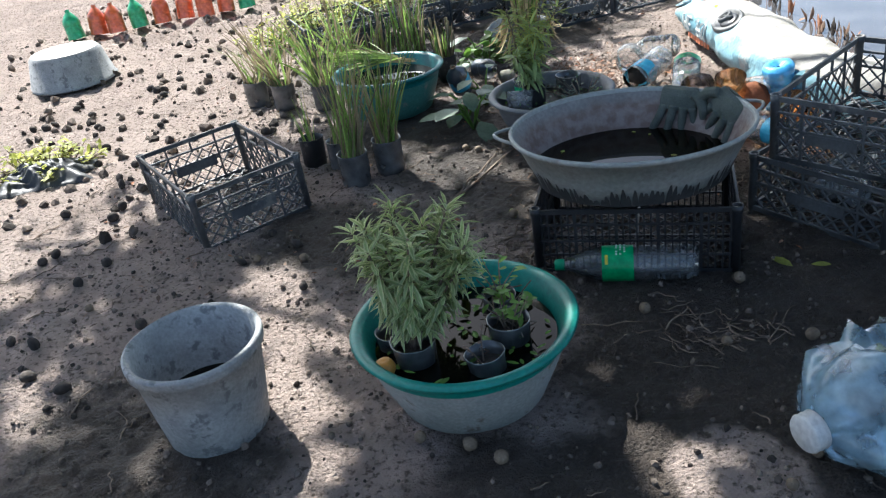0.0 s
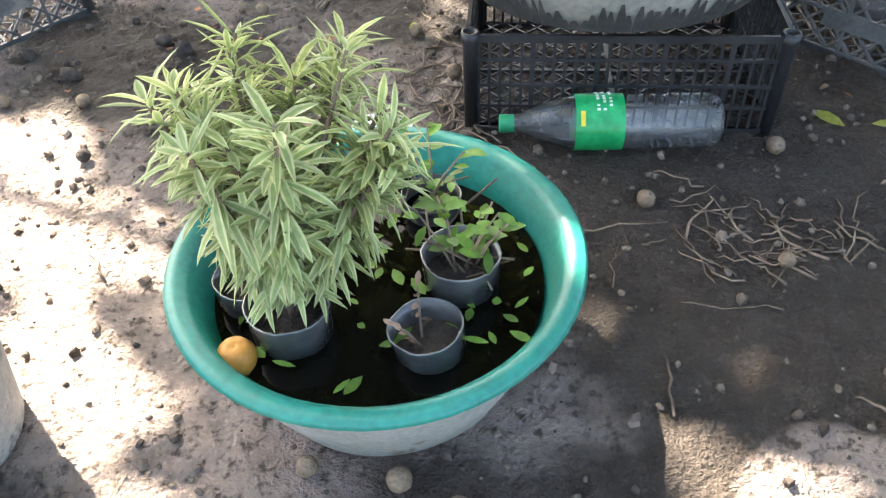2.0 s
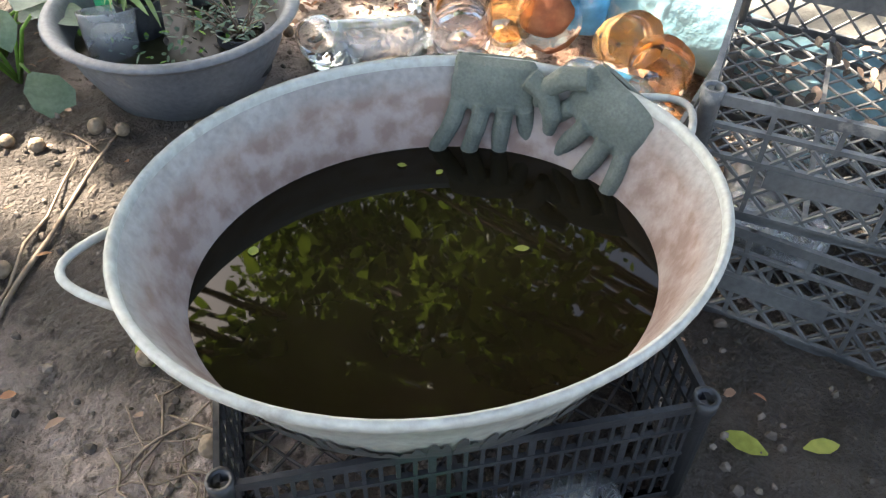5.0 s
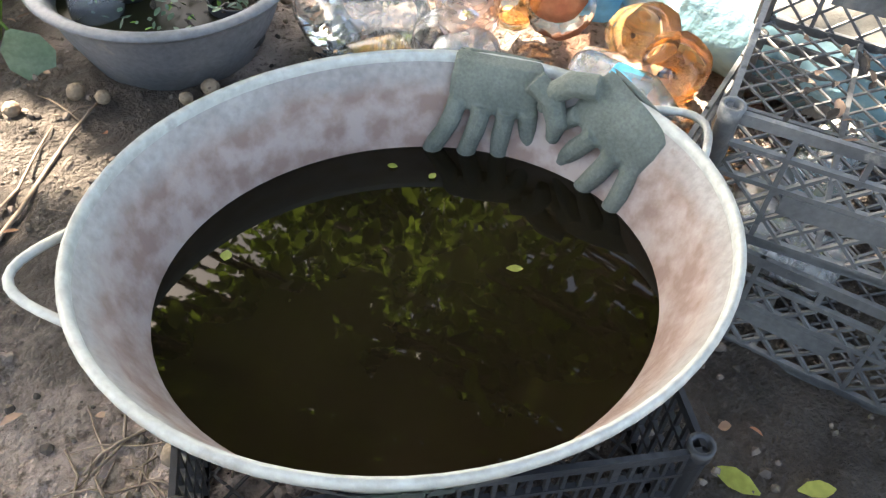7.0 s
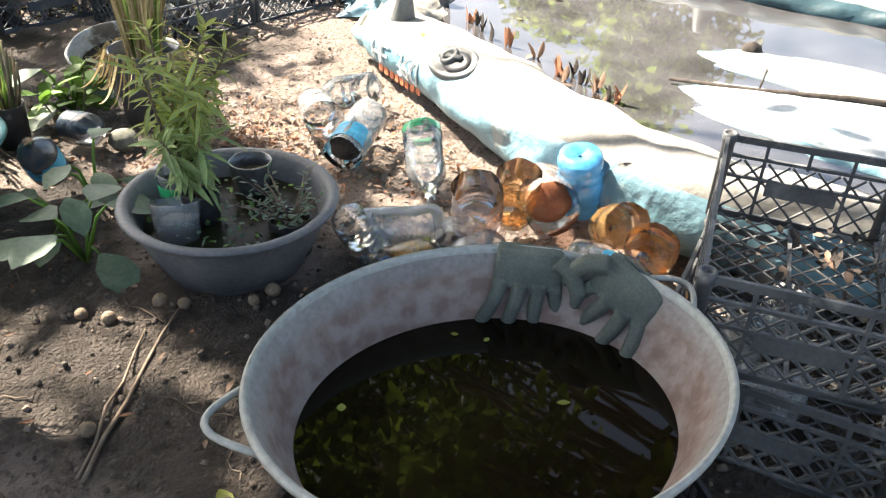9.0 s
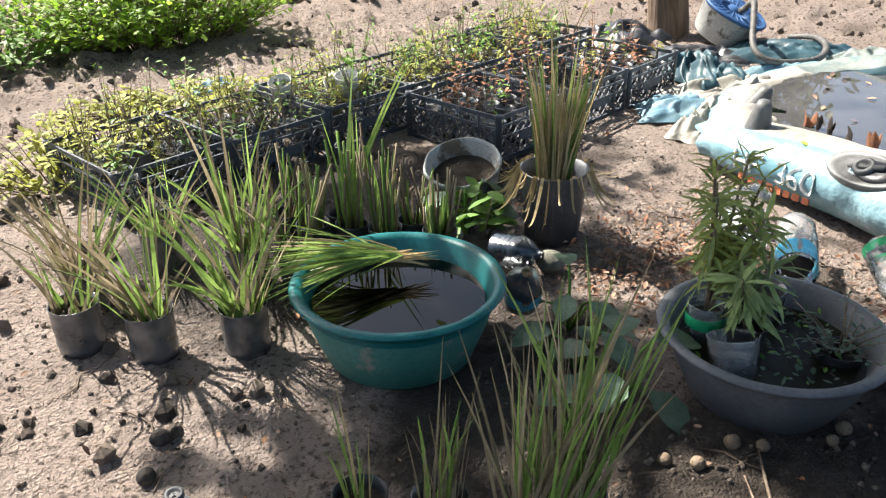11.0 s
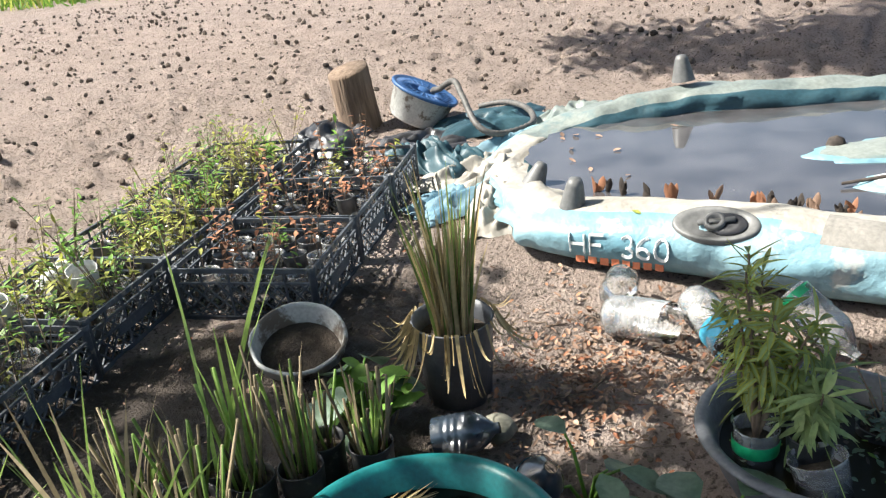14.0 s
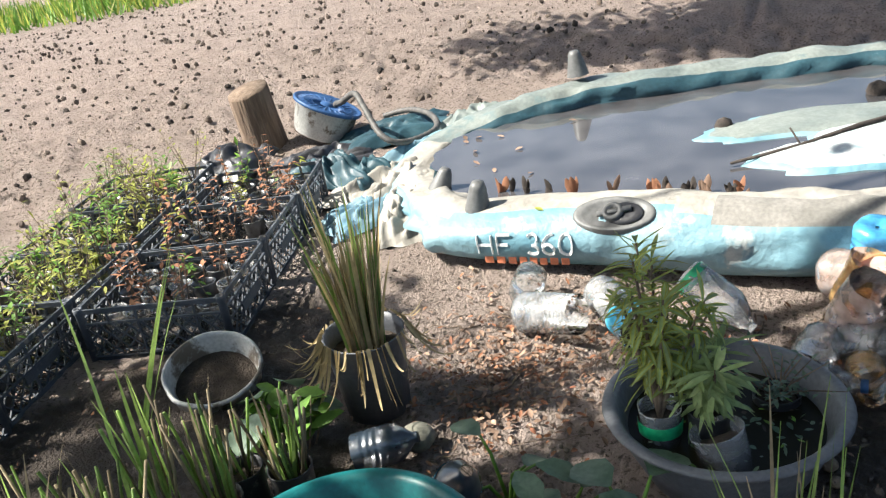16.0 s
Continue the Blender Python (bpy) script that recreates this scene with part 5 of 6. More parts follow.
bottle("drink_bottle", lying(0.765, 3.09, .055, -86, 0), .05, .24, M_PET, "clear bottle with a blue cap beside the grey basin", 0, cap=M_BLUEDISC, crumple=.08)
HEAP = "heap of cut bottles"
for (x, y, z, hd, pt, r, ln, mtl, cut, label, band) in (
        (0.97, 2.97, .055, 175, 4, .055, .2, M_PET_PALE, 2, "ribbed clear cut bottle lying on mud", None),
        (0.99, 2.93, .05, 245, 10, .05, .11, M_PET_PALE, 2, "short clear cut bottle, mouth open", None),
        (1.05, 2.93, .05, 240, 62, .062, .17, M_PET_PINK, 2, "scuffed clear cut bottle leaning upright", None),
        (0.89, 2.87, .045, 195, 5, .045, .12, M_PET_ORANGE, 2, "amber cut bottle lying under clear ones", None),
        (1.15, 2.93, .06, 250, 70, .055, .16, M_PET_ORANGE, 2, "amber cut bottle standing in the heap", None),
        (1.05, 2.83, .05, 200, 8, .05, .16, M_PET_PALE, 0, "crumpled milky bottle behind the tub", None),
        (1.2, 2.72, .05, 300, 10, .052, .17, M_PET_PINK, 2, "pinkish cut bottle, mouth open", None),
        (1.27, 3.0, .095, 247, 12, .068, .21, M_PET_PINK, 2, "large pinkish cut bottle with soil inside, mouth open", None),
        (1.3, 2.88, .24, 20, -80, .058, .17, M_PET_BLUE, 2, "blue cut bottle standing upside down", None),
        (1.33, 2.76, .08, 250, 35, .055, .15, M_PET_ORANGE, 2, "amber cut bottle lying in the heap", None),
        (1.34, 2.62, .08, 230, 40, .058, .15, M_PET_ORANGE, 2, "dark amber cut bottle by the crates", None),
        (1.42, 2.84, .07, 235, 55, .06, .15, M_PET, 2, "clear cut bottle with a round open mouth", None),
        (1.15, 2.66, .1, -58, 2, .045, .22, M_PET_PALE, 0, "pale bottle with blue and red label", (.35, .6, M_BLUE_LABEL)),
        (1.02, 3.59, .1, -131, -8, .056, .24, M_PET_PALE, 2, "clear bottle of soil with a blue label band", (.62, .92, M_BLUE_LABEL)),
        (1.075, 3.34, .15, -105, -32, .055, .235, M_PET_PALE, 0, "milky bottle with green rings lying neck down", (.04, .14, M_PET_GREEN)),
        (0.90, 3.79, .06, 262, 10, .062, .2, M_PET_PALE, 2, "clear ribbed cut bottle with litter inside", None),
        (1.13, 3.86, .06, 200, 8, .055, .24, M_PET, 0, "crumpled clear bottle against the boat", None)):
    bottle("cut_bottle", lying(x, y, z, hd, pt), r, ln, mtl, label, cut, ribs=4 if "ribbed" in label else 2, band=band, group=HEAP, crumple=.1)
for (x, y, hd, pt, label) in ((0.105, 3.6, 250, 55, "dark cut bottle with a label propped on the ground"), (0.17, 3.9, 300, 10, "blue-black cut bottle lying by a stone")):
    bottle("cut_bottle", lying(x, y, .055, hd, pt), .05, .17, M_PET_DARK, label, 1, band=None if "blue" in label else (.25, .6, M_BLUE_LABEL), crumple=.1)
for (x, y, hd, mtl, label) in ((1.24, 2.2, 50, M_PET_SMOKE, "ribbed smoky cut bottle lying in the lower crate"), (1.33, 2.12, 130, M_PET_PALE, "pale cut bottle lying in the lower crate"), (1.42, 2.3, 30, M_PET_PALE, "crumpled clear cut bottle in the lower crate")):
    bottle("cut_bottle", lying(x, y, .062, hd, 4), .047, .16, mtl, label, 2, ribs=4, crumple=.08)
# soil in the open bottles that hold it
for (x, y, z, r) in ((1.215, 2.87, .125, .058), (0.885, 3.435, .08, .047)):
    b = Build()
    b.lathe([(.0005, .02), (r * .6, .014), (r, 0), (r * .8, -.03), (.0005, -.04)], 18, wob=.12)
    single("soil_plug", b, M_LEAF_RED if x > 1 else M_SOIL, lying(x, y, z, 247, 24), "clump of russet soil inside an open bottle", "soil")
# row of coloured bottles
for k in range(9):
    u = k / 8
    x, y = -2.98 + 1.3 * u + rnd.uniform(-.02, .02), 6.05 + .38 * u + rnd.uniform(-.05, .05)
    mtl = (M_PET_GREEN, M_PET_RED, M_PET_RED, M_PET_GREEN, M_PET_RED, M_PET_RED, M_PET_RED, M_PET_RED, M_PET_GREEN)[k]
    bottle("cut_bottle", lying(x, y, .01, rnd.uniform(60, 130), 78), .065, .24, mtl, ("green" if mtl == M_PET_GREEN else "orange-red") + " cut bottle standing in a row on dry mud", 1, group="row of coloured bottles", crumple=.08)

# pale blue jug, crumpled
root = thing("water_jug", lying(1.08, 1.22, .115, 203, -2) @ Matrix.Diagonal((1.1, 1.1, .78, 1)), "crumpled pale blue plastic jug lying on mud, white cap", "jug")
b = Build()
b.lathe([(.02, .02), (.08, .0), (.115, .02), (.118, .07), (.105, .1), (.12, .13), (.108, .16), (.12, .2), (.11, .24), (.09, .28), (.05, .315), (.03, .325)], 40, wob=.42, seed=4)
part("body", b, M_JUG, root)
b = Build()
b.lathe([(.03, .325), (.036, .33), (.034, .338), (.036, .346), (.034, .354), (.036, .362), (.033, .37), (.0005, .37)], 22)
part("cap", b, M_WHITE, root, "white ribbed cap")

# overturned basin on the dry field
root = thing("round_basin", at(-2.43, 4.86), "grey-white plastic basin lying upside down on dry mud", "basin")
b = Build()
b.lathe([(.27, 0), (.275, .008), (.262, .015), (.22, .18), (.2, .2)], 40, wob=.02)
part("wall", b, M_CEMENT, root)
b = Build()
b.lathe([(.2, .2), (.1, .205), (.0005, .205)], 40, wob=.02)
part("base", b, M_WHITE, root)

# ---- stump, bin with blue lid, hose, sheets ----
b = Build()
r5 = random.Random(2)
SEGS = 26
vs = []
for (z, k) in ((-.03, 1.06), (.0, 1.04), (.1, 1.0), (.2, .98), (.33, .97), (.345, .93)):
    for i in range(SEGS):
        a = 2 * math.pi * i / SEGS
        q = .125 * k * (1 + .07 * noise.noise((math.cos(a) * 3, math.sin(a) * 3, 1)) + .03 * noise.noise((math.cos(a) * 12, math.sin(a) * 12, z * 2)))
        vs.append((q * math.cos(a), q * math.sin(a), z + .02 * math.cos(a) * (z > .3)))
fs = [(j * SEGS + i, j * SEGS + (i + 1) % SEGS, (j + 1) * SEGS + (i + 1) % SEGS, (j + 1) * SEGS + i) for j in range(5) for i in range(SEGS)]
fs.append(tuple(5 * SEGS + i for i in range(SEGS)))
b.add(vs, fs)
single("wooden_stump", b, M_STUMP, at(2.5, 6.22, None, -3, -5, 0), "weathered sawn wooden stump standing in mud", "stump")

root = thing("plastic_bin", Matrix.Translation((2.61, 5.89, .045)) @ Matrix.Rotation(radians(27), 4, Vector((.83, .55, 0))), "tipped translucent white bin with a blue lid", "bin")
b = Build()
b.lathe([(.03, 0), (.15, 0), (.158, .008), (.188, .165), (.196, .168), (.196, .178), (.18, .18), (.15, .02)], 36, wob=.02)
part("body", b, M_PAIL, root)
b = Build()
b.lathe([(.186, .172), (.204, .174), (.206, .188), (.198, .194), (.186, .186), (.15, .183), (.145, .187), (.14, .183), (.1, .181), (.095, .186), (.09, .181), (.045, .18), (.04, .195), (.0005, .197)], 40)
for k in range(24):
    a = 2 * math.pi * k / 24
    b.tube([(.05 * math.cos(a), .05 * math.sin(a), .182), (.18 * math.cos(a), .18 * math.sin(a), .184)], .004, 5)
part("lid", b, M_BLUEDISC, root, "ribbed blue disc lid")
hose = [(2.64, 5.75, .21), (2.56, 5.64, .25), (2.437, 5.443, .33), (2.35, 5.33, .28), (2.226, 5.16, .17), (2.27, 5.06, .12), (2.482, 5.0, .12), (2.7, 5.15, .13), (2.88, 5.4, .11), (2.9, 5.6, .07), (2.8, 5.75, .03), (2.7, 5.8, .1)]
fine = [v for v in smooth_loop(hose, 14)][:-40]
b = Build()
b.tube(fine, [.0145 + (.0035 if i % 2 else 0) for i in range(len(fine))], 10)
single("hose", b, M_HOSE, pose(0, 0, 0), "grey corrugated hose curling from the bin", "hose")


def rumpled(x, y, rx, ry, h, material, label, cat, rz=0, seed=1.0):
    b = Build()
    n = 44
    vs, fs = [], []
    for j in range(n):
        for i in range(n):
            u, v = i / (n - 1) * 2 - 1, j / (n - 1) * 2 - 1
            q = max(0, 1 - max(abs(u), abs(v)) ** 3)
            edge = 1 + .25 * noise.noise((u * 2 + seed, v * 2, 3))
            w = noise.noise((u * 1.5 + seed, v * 1.5, seed * 2)) * 1.4
            c1 = 1 - 2.0 * abs(noise.noise((u * 1.1 + w * .6 + seed, v * 1.5 - w * .5, seed)))
            c2 = 1 - 2.4 * abs(noise.noise((u * 2.4 - w, v * 1.3 + w + seed, seed + 4)))
            z = q * h * max(.06, .1 + .55 * max(c1, -.2) + .22 * max(c2, -.3)) + .01
            vs.append((u * rx * edge, v * ry * edge, z))
    fs = [(j * n + i, j * n + i + 1, (j + 1) * n + i + 1, (j + 1) * n + i) for j in range(n - 1) for i in range(n - 1)]
    b.add(vs, fs)
    return single("plastic_sheet", b, material, at(x, y, None, 0, 0, rz), label, cat)


rumpled(2.08, 6.12, .26, .2, .15, M_RAG, "crumpled black plastic sheet beside the stump", "sheet", 20, 1)
rumpled(2.28, 5.62, .26, .2, .08, M_RAG, "torn black plastic sheet under the hose", "sheet", -30, 5)
rumpled(2.03, 5.3, .15, .3, .17, M_VINYL_DARK, "rumpled dark teal tarp heaped beside the crates", "tarp", -10, 2)
rumpled(2.75, 5.42, .36, .2, .1, M_VINYL_DARK, "dark teal tarp folded under the hose", "tarp", -35, 21)
rumpled(1.62, 4.85, .24, .14, .1, M_BLUETARP, "torn pale blue tarp scrap on mud", "tarp", -20, 3)
for (x, y, rx, ry, h, rz, sd, mt) in ((1.62, 4.62, .26, .16, .16, 30, 11, M_VINYL_TOP), (1.95, 4.82, .3, .17, .15, 5, 13, M_VINYL_TOP), (2.35, 4.98, .3, .16, .13, -15, 17, M_BLUETARP), (2.75, 4.85, .28, .16, .2, -35, 19, M_VINYL_OLD)):
    rumpled(x, y, rx, ry, h, mt, "slack creased vinyl flap of the collapsed bow", "vinyl flap", rz, sd)
rumpled(2.0, 5.05, .3, .2, .1, M_VINYL_TOP, "pale grey vinyl flap lying on mud", "vinyl flap", 10, 7)
rumpled(-0.3, 6.3, .22, .12, .05, M_BLUETARP, "faded plastic sheet under weeds", "sheet", 15, 4)
rumpled(-1.8, 3.2, .2, .14, .1, M_POT, "dark broken seed tray among weeds", "tray", 15, 9)

# ---- seedlings in the nursery crates ----
cup_mesh, pale_mesh, soil_mesh = None, None, None
for n, (c, turn) in enumerate(BEDS):
    t = radians(turn)
    for i in range(5):
        for j in range(3):
            if rnd.random() < .2:
                continue
            lx, ly = -.18 + .09 * i + rnd.uniform(-.005, .005), -.14 + .14 * j + rnd.uniform(-.015, .015)
            x, y = c.x + lx * math.cos(t) - ly * math.sin(t), c.y + lx * math.sin(t) + ly * math.cos(t)
            z = gh(c.x, c.y) + .012
            if cup_mesh is None:
                b = Build()
                b.lathe([(.008, 0), (.038, 0), (.044, .12), (.045, .124), (.041, .124), (.039, .1)], 14, wob=.04)
                cup_mesh = b.mesh("wall", M_PET_SMOKE)
                b = Build()
                b.lathe([(.0005, .104), (.02, .1), (.0405, .096)], 12, wob=.04)
                soil_mesh = b.mesh("soil", M_SOIL)
                pale_mesh = cup_mesh.copy()
                pale_mesh.materials[0] = M_PET_PALE
            root = thing("plant_pot", pose(x, y, z, rnd.uniform(-3, 3), rnd.uniform(-3, 3), rnd.uniform(0, 360)), "", "pot", "seedling pots")
            root["label"] = "cut-bottle seedling pot packed in a nursery crate"
            for nm, me in (("wall", cup_mesh if rnd.random() < .35 else pale_mesh), ("soil", soil_mesh)):
                o = new(nm, me)
                o.parent = root
            kind = rnd.random()
            if n < 3:
                mtl = M_LEAF_RED if kind < .62 else (M_LEAF_YEL if kind < .8 else M_LEAF)
            else:
                mtl = M_LEAF_YEL if kind < .55 else M_LEAF
            if n < 3:
                seedling(root, .1, rnd.randint(1, 4), rnd.uniform(.1, .3), rnd.uniform(.025, .042), mtl, .4, .04)
            else:
                seedling(root, .1, rnd.randint(3, 8), rnd.uniform(.12, .32), rnd.uniform(.028, .05), mtl, .32, .07)
for (x, y, tl) in ((.1, 5.5, 70), (-.12, 5.35, 20), (.15, 5.3, 10)):
    pot(x, y, .05, .11, M_WHITE, "white plastic cup tossed on the seedling crates", z=.14, tilt=(tl, 10), name="cup", cat="cup", soil=False)

# ---- weeds, bushes ----
def bush(x, y, rx, ry, h, n, mtl, ln, label, name="bush"):
    root = thing(name, at(x, y), label, "bush")
    stems, lv = Build(), Build()
    for k in range(n):
        a, q = rnd.uniform(0, 6.283), math.sqrt(rnd.random())
        px, py = rx * q * math.cos(a), ry * q * math.sin(a)
        hh = h * (1 - .6 * q * q) * rnd.uniform(.55, 1.1)
        tip = Vector((px * 1.15, py * 1.15, hh))
        base = Vector((px * .6, py * .6, 0))
        stems.tube([base, base.lerp(tip, .5), tip], [.003, .0025, .0012], 4)
        for j in range(9):
            p = base.lerp(tip, .3 + .7 * j / 8)
            d = Vector((rnd.uniform(-1, 1), rnd.uniform(-1, 1), rnd.uniform(-.3, .6)))
            lv.leaf(p, d, (rnd.uniform(-.4, .4), rnd.uniform(-.4, .4), 1), ln * rnd.uniform(.6, 1.3), ln * .55 * rnd.uniform(.7, 1.2), .2, rnd.uniform(0, .3))
    part("stem", stems, M_TWIG, root)["kind"] = "stuff"
    part("leaves", lv, mtl, root)["kind"] = "stuff"


bush(-0.5, 7.45, .8, .6, .62, 620, M_WEED_SUN, .055, "low leafy green weed bush in sunlight")
bush(-1.4, 7.2, .5, .4, .35, 120, M_LEAF, .055, "leafy green weed clump in sunlight")
bush(1.25, 9.5, .35, .25, .22, 70, M_LEAF_YEL, .06, "small yellow-green weed clump on dry mud")
bush(0.6, 8.6, .3, .2, .18, 50, M_LEAF, .05, "sparse green weed patch on dry mud")
bush(0.72, 5.62, .25, .2, .2, 60, M_LEAF_YEL, .04, "feathery yellow-green weed behind the crates")
bush(-0.35, 5.95, .7, .22, .12, 110, M_LEAF_YEL, .04, "trailing yellow-green weeds beside the crates")
bush(-1.0, 5.2, .4, .3, .25, 90, M_LEAF_YEL, .04, "pale weeds growing between crates")
bush(-1.85, 3.3, .3, .2, .14, 50, M_LEAF_YEL, .035, "thin dry weeds by a broken tray")
bush(0.2, 4.12, .16, .12, .2, 9, M_LEAF, .07, "leafy green weed beside the pail")


def broadleaf(x, y, n, ln, label, seed):
    r6 = random.Random(seed)
    root = thing("broadleaf_plant", at(x, y), label, "plant")
    stems, lv = Build(), Build()
    for k in range(n):
        a = 6.283 * k / n + r6.uniform(-.3, .3)
        up = r6.uniform(.05, .17)
        e = Vector((.07 * math.cos(a), .07 * math.sin(a), up))
        stems.tube([(0, 0, 0), e * .6 + Vector((0, 0, .03)), e], [.005, .004, .003], 6)
        lv.leaf(e, (math.cos(a), math.sin(a), r6.uniform(-.5, .1)), (0, 0, 1), ln * r6.uniform(.7, 1.1), ln * .62, .2, r6.uniform(.1, .35))
    part("stem", stems, M_LEAF, root)["kind"] = "stuff"
    part("leaves", lv, [M_LEAF_SILVER], root)


broadleaf(0.15, 3.2, 6, .15, "broad silvery-green leaves drooping on damp mud", 1)
broadleaf(0.19, 4.15, 6, .14, "broad green-leaved weed behind the basin", 2)
broadleaf(0.12, 3.33, 6, .11, "low broad-leaved weed between basins", 3)
broadleaf(0.2, 3.5, 5, .1, "yellow-green broad-leaved weed on litter", 4)

# grassy strip at the field's far edge
b = Build()
r7 = random.Random(9)
for k in range(9000):
    u = r7.uniform(-1, 1)
    base = Vector((9.5, 16.5, 0)) + Vector((-.55, .83, 0)) * (u * 12) + Vector((.83, .55, 0)) * (r7.random() ** .7 * 5)
    base.z = gh(base.x, base.y)
    h = r7.uniform(.15, .5)
    b.blade(base, base + Vector((r7.uniform(-.2, .2), r7.uniform(-.2, .2), h)), r7.uniform(.02, .06), (0, 0, 0), 2, 0 if r7.random() < .7 else 1)
single("grass_strip", b, [M_LEAF, M_LEAF_YEL], pose(0, 0, 0), "sunlit green grass at the field's edge", "grass", kind="stuff")

# ---- litter, nuts, clods ----
walnut = None


def nut_mesh(m):
    b = Build()
    b.lathe([(.0005, -.017), (.009, -.014), (.0155, -.006), (.0172, .002), (.014, .011), (.007, .016), (.0005, .0185)], 14, wob=.12)
    return b.mesh("walnut", m)


NUT, NUT_DARK = nut_mesh(M_WALNUT), nut_mesh(M_HUSK)
spots = [(.232, 1.202), (.051, 1.291), (.164, 1.254), (.787, 1.541), (-.562, 2.219), (.352, 2.157), (.284, 2.969), (.472, 2.884), (.172, 2.942), (1.04, 1.25), (.99, 1.55),
         (.33, 2.93), (.52, 2.9), (.12, 2.98), (1.23, 1.68), (.62, 1.72), (-.05, 2.5), (.1, 2.62), (-.4, 2.2), (.9, 2.9)]
for k in range(46):
    if k < len(spots):
        x, y = spots[k]
    else:
        x, y = rnd.uniform(-1.8, 1.4), rnd.uniform(.7, 3.6)
    if math.hypot(x - .167, y - 1.472) < .21 or math.hypot((x - .66), (y - 2.13)) < .26 or math.hypot(x - .49, y - 3.11) < .2 or math.hypot(x + .45, y - 1.4) < .15 or math.hypot(x + .23, y - 3.58) < .2:
        continue
    s = rnd.uniform(.75, 1.05)
    o = new("walnut", NUT if rnd.random() < .75 or k < len(spots) else NUT_DARK)
    o.matrix_basis = pose(x, y, gh(x, y) + .013, rnd.uniform(0, 180), rnd.uniform(0, 90), rnd.uniform(0, 360)) @ Matrix.Scale(s, 4)
    tagged(o, "fallen walnut lying on mud", "walnut", "walnuts")
r8 = random.Random(21)
for k in range(90):
    x, y = r8.uniform(-2.3, -.2), r8.uniform(1.0, 4.6)
    if math.hypot(x + .45, y - 1.4) < .17 or math.hypot(x + .23, y - 3.58) < .25 or math.hypot(x + .8, y - 2.7) < .36 or (x > -.45 and 2.6 < y < 3.2) or (x > -1.2 and y > 3.6):
        continue
    o = new("walnut_husk", NUT_DARK)
    o.matrix_basis = pose(x, y, gh(x, y) + .014, r8.uniform(0, 180), r8.uniform(0, 90), r8.uniform(0, 360)) @ Matrix.Diagonal((r8.uniform(.9, 1.5), r8.uniform(.9, 1.5), r8.uniform(.7, 1.1), 1))
    tagged(o, "blackened walnut husk lying on pale mud", "walnut husk", "walnut husks")
b = Build()
b.lathe([(.0005, -.035), (.03, -.025), (.045, 0), (.035, .022), (.0005, .03)], 18, wob=.15)
single("stone", b, M_STONE, pose(.31, 3.8, .03), "rounded grey-green stone on damp mud", "stone")

# yellow and green single leaves
for (x, y, ln, mtl, label) in ((1.046, 1.874, .065, M_LEAF_YEL, "yellow-green fallen leaf on wet mud"), (.02, 2.2, .07, M_LEAF_YEL, "yellow fallen leaf on mud"), (.3, 2.33, .06, M_LEAF_YEL, "yellow leaf lying behind the tub"),
                              (-.05, 2.12, .1, M_LEAF_DEAD, "curled brown leaf on mud"), (.12, 2.05, .09, M_LEAF_DEAD, "curled brown leaf on mud"), (1.09, 1.86, .05, M_LEAF_YEL, "yellow-green fallen leaf on wet mud"),
                              (1.18, 3.9, .04, M_LEAF_YEL, "yellow leaf")):
    b = Build()
    b.leaf((0, 0, 0), (1, rnd.uniform(-.6, .6), .05), (0, 0, 1), ln, ln * .5, .2, -.03)
    z = gh(x, y) + .004 if label != "yellow leaf" else tube_at(nearest(x + .2, y), loop, radians(60)).z + .004
    if label == "yellow leaf":
        q = tube_at(nearest(1.42, 3.9), loop, radians(60))
        x, y, label = q.x, q.y, "small yellow leaf resting on the boat"
    single("fallen_leaf", b, mtl, pose(x, y, z, 0, 0, rnd.uniform(0, 360)), label, "leaf", "fallen leaves")

b = Build()
for k in range(1900):
    w = rnd.random()
    if w < .45:
        x, y = rnd.gauss(.85, .3), rnd.gauss(3.5, .3)
    elif w < .8:
        x, y = rnd.gauss(.62, .16), rnd.gauss(3.72, .12)
    else:
        x, y = rnd.uniform(-1.4, 1.2), rnd.uniform(1.9, 5.0)
    if math.hypot(x - .49, y - 3.11) < .24 or math.hypot(x + .23, y - 3.58) < .24 or x > 1.24 or math.hypot(x - .66, y - 2.14) < .3:
        continue
    b.leaf((x, y, gh(x, y) + rnd.uniform(.002, .02)), (rnd.uniform(-1, 1), rnd.uniform(-1, 1), rnd.uniform(-.1, .4)), (rnd.uniform(-.5, .5), rnd.uniform(-.5, .5), 1), rnd.uniform(.01, .03), rnd.uniform(.006, .015), .5, rnd.uniform(-.3, .3), mi=0 if rnd.random() < .75 else 1)
single("leaf_litter", b, [M_LEAF_DEAD, M_LEAF_RED], pose(0, 0, 0), "curled brown dead leaves strewn on mud", "leaves", kind="stuff")

b = Build()
def twig(x, y, ln, a, r=.003, bend=.09):
    d = Vector((math.cos(a), math.sin(a), 0))
    pts = []
    for i in range(6):
        q = Vector((x, y, 0)) + d * (ln * (i / 5 - .5)) + Vector((rnd.uniform(-1, 1), rnd.uniform(-1, 1), 0)) * ln * bend
        q.z = gh(q.x, q.y) + r + (.0 if i % 2 else .004)
        pts.append(q)
    b.tube(pts, [r, r, r * .9, r * .8, r * .7, r * .4], 5)


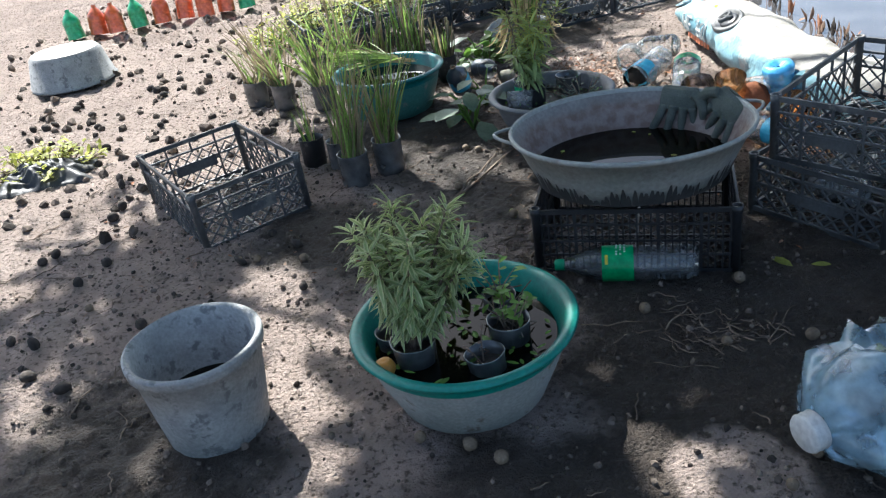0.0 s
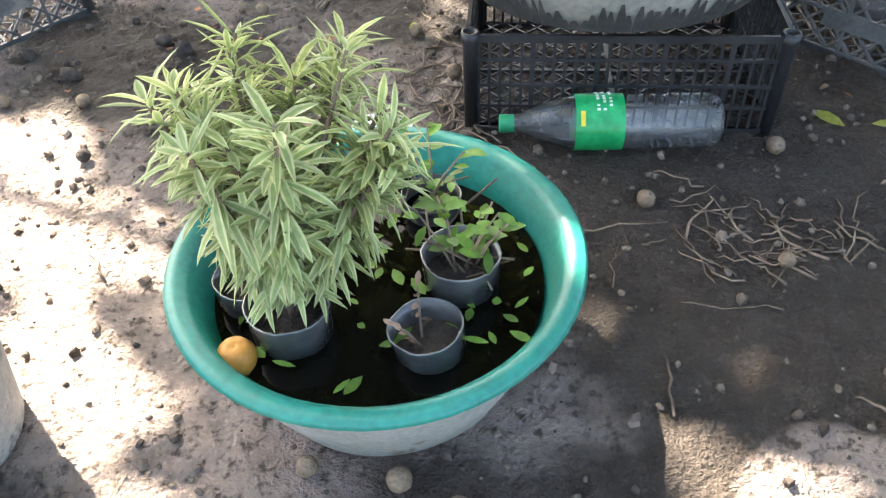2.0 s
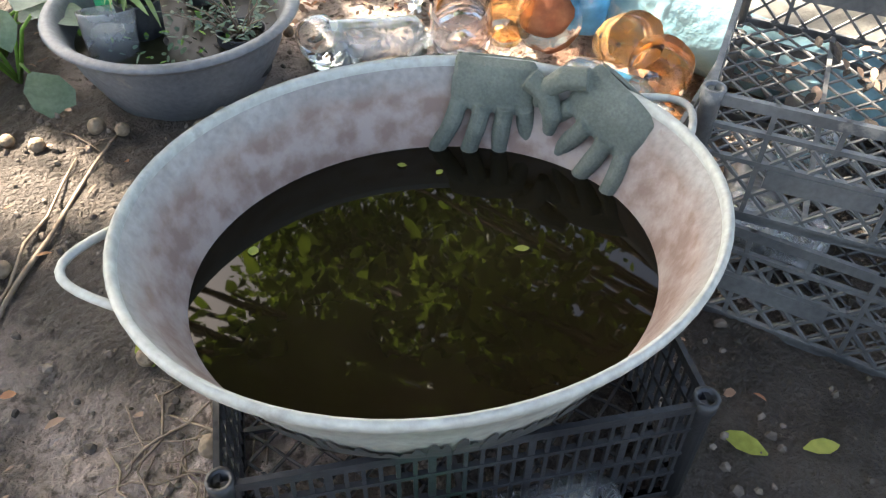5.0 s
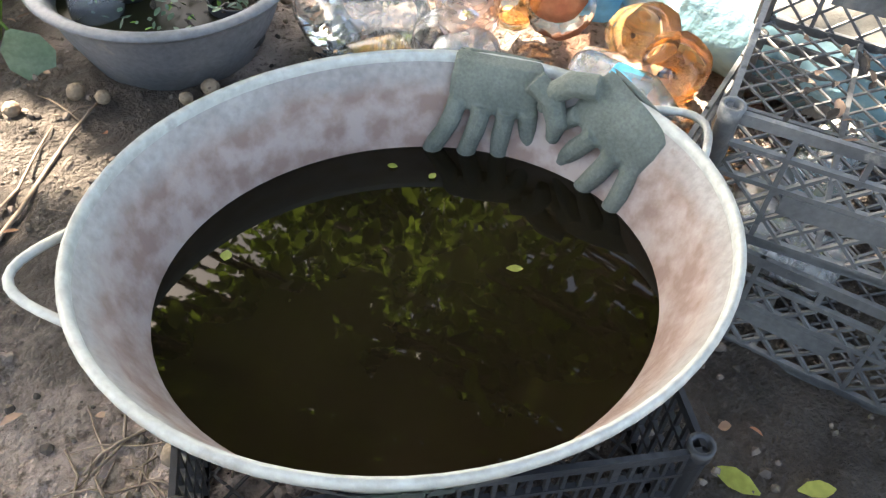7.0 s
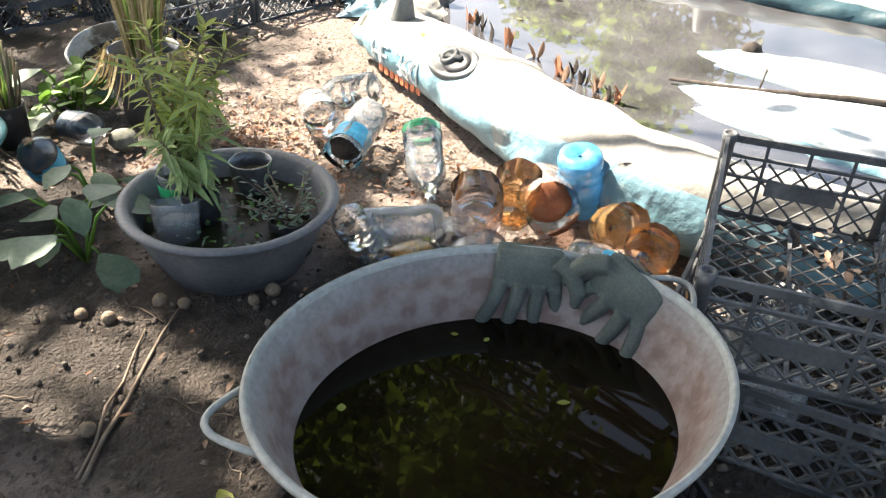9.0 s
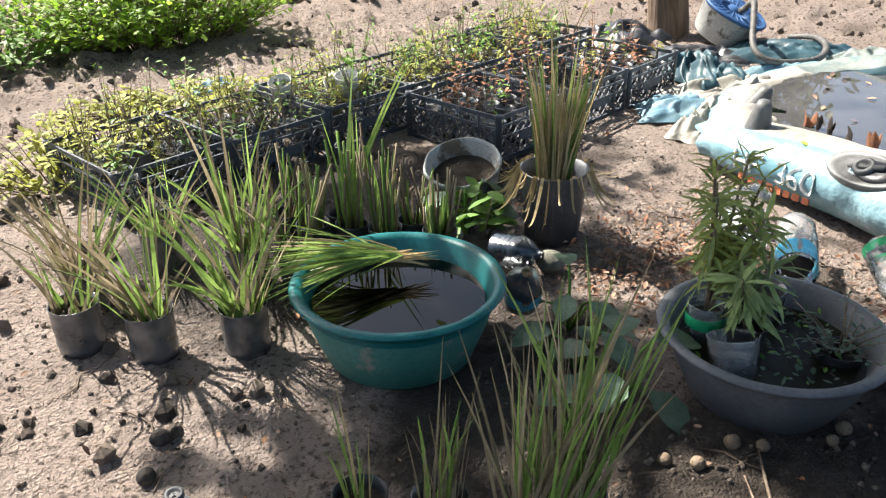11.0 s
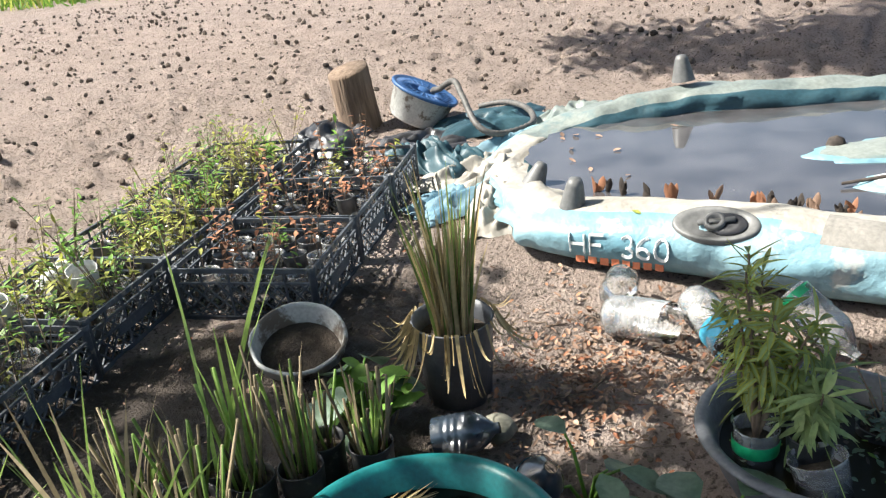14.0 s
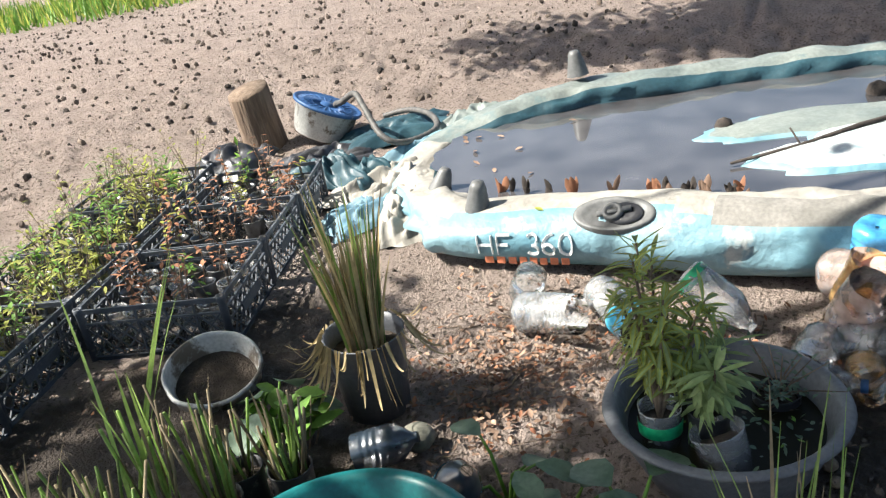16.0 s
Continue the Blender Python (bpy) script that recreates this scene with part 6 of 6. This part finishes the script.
twig(.2, 2.72, .5, radians(60), .005, .015)
twig(.16, 2.7, .4, radians(66), .0035, .02)
for k in range(46):
    twig(.79 + rnd.gauss(0, .08), 1.6 + rnd.gauss(0, .045), rnd.uniform(.03, .13), rnd.uniform(0, 3.1), rnd.uniform(.001, .0028))
for k in range(40):
    twig(.3 + rnd.gauss(0, .07), 2.05 + rnd.gauss(0, .1), rnd.uniform(.08, .22), rnd.uniform(0, 3.1), rnd.uniform(.0015, .003))
for k in range(220):
    x, y = rnd.uniform(-1.6, 1.5), rnd.uniform(.6, 4.8)
    if math.hypot(x - .49, y - 3.11) < .26 or math.hypot(x + .23, y - 3.58) < .26 or math.hypot(x - .17, y - 1.47) < .26 or x > 1.2:
        continue
    twig(x, y, rnd.uniform(.04, .22), rnd.uniform(0, 3.14), rnd.uniform(.001, .0028))
single("twigs", b, M_TWIG, pose(0, 0, 0), "dry twigs and straw scattered on mud", "twigs", kind="stuff")

b = Build()
ico = [(0, 0, 1), (.89, 0, .45), (.28, .85, .45), (-.72, .53, .45), (-.72, -.53, .45), (.28, -.85, .45), (.72, .53, -.45), (-.28, .85, -.45), (-.89, 0, -.45), (-.28, -.85, -.45), (.72, -.53, -.45), (0, 0, -1)]
icf = [(0, 1, 2), (0, 2, 3), (0, 3, 4), (0, 4, 5), (0, 5, 1), (1, 6, 2), (2, 7, 3), (3, 8, 4), (4, 9, 5), (5, 10, 1), (6, 7, 2), (7, 8, 3), (8, 9, 4), (9, 10, 5), (10, 6, 1), (11, 7, 6), (11, 8, 7), (11, 9, 8), (11, 10, 9), (11, 6, 10)]


def clod(x, y, s):
    b.m = pose(x, y, gh(x, y) + s * .25, rnd.uniform(0, 180), rnd.uniform(0, 180), rnd.uniform(0, 360))
    b.add([(p[0] * s * rnd.uniform(.6, 1.2), p[1] * s * rnd.uniform(.6, 1.2), p[2] * s * rnd.uniform(.5, 1)) for p in ico], icf)


for k in range(8200):
    w = rnd.random()
    if w < .11:
        x, y, s = rnd.uniform(-3.5, -.6), rnd.uniform(2.4, 7.5), .008 + .028 * rnd.random() ** 2
    elif w < .9:
        x, y, s = rnd.uniform(0, 11), rnd.uniform(4.5, 17), .006 + .032 * rnd.random() ** 3
        if (1.1 < x < 4 and y < 5.2) or x + y < 6.8 or (abs((x - .5) * .911 + (y - 4.6) * .412 - .3) < 1.5 and y < 5.6):
            continue
    else:
        x, y, s = rnd.uniform(-1.2, 1.2), rnd.uniform(.6, 3), rnd.uniform(.004, .012)
    if 1.15 < x < 4 and y < 5.1:
        continue
    clod(x, y, s)
b.m = Matrix()
single("mud_clods", b, M_CLOD, pose(0, 0, 0), "dark mud clods and nut husks strewn over dry ground", "clods", kind="stuff", smooth=False)

# crumbs of mud close to the path
M_CRUMB = mat("mud_crumb", (0.08, 0.064, 0.05), (0.16, 0.128, 0.1), 0.95, 20, 0.6, 90, island=0.6)
b = Build()
for k in range(4200):
    x, y = rnd.uniform(-1.5, 1.3), rnd.uniform(.8, 4.9)
    if math.hypot(x - .49, y - 3.11) < .19 or math.hypot(x + .23, y - 3.58) < .2 or math.hypot(x - .17, y - 1.47) < .2 or x > 1.2 + .1 * (y < 3):
        continue
    clod(x, y, .002 + .007 * rnd.random() ** 2.5)
b.m = Matrix()
single("mud_crumbs", b, M_CRUMB, pose(0, 0, 0), "loose crumbs of mud scattered on the ground", "crumbs", kind="stuff", smooth=False)

# leaves caught in the top crate
b = Build()
for k in range(60):
    x, y = rnd.gauss(0, .1), rnd.gauss(0, .08)
    b.leaf((x, y, rnd.uniform(0, .03)), (rnd.uniform(-1, 1), rnd.uniform(-1, 1), rnd.uniform(-.1, .5)), (rnd.uniform(-.5, .5), rnd.uniform(-.5, .5), 1), rnd.uniform(.018, .042), rnd.uniform(.01, .02), .4, rnd.uniform(-.3, .3), mi=rnd.choice((0, 1, 1)))
single("leaf_litter", b, [M_LEAF_DEAD, M_HUSK], pose(1.5, 2.28, .214), "dead leaves and husks caught in the crate", "leaves", kind="stuff")
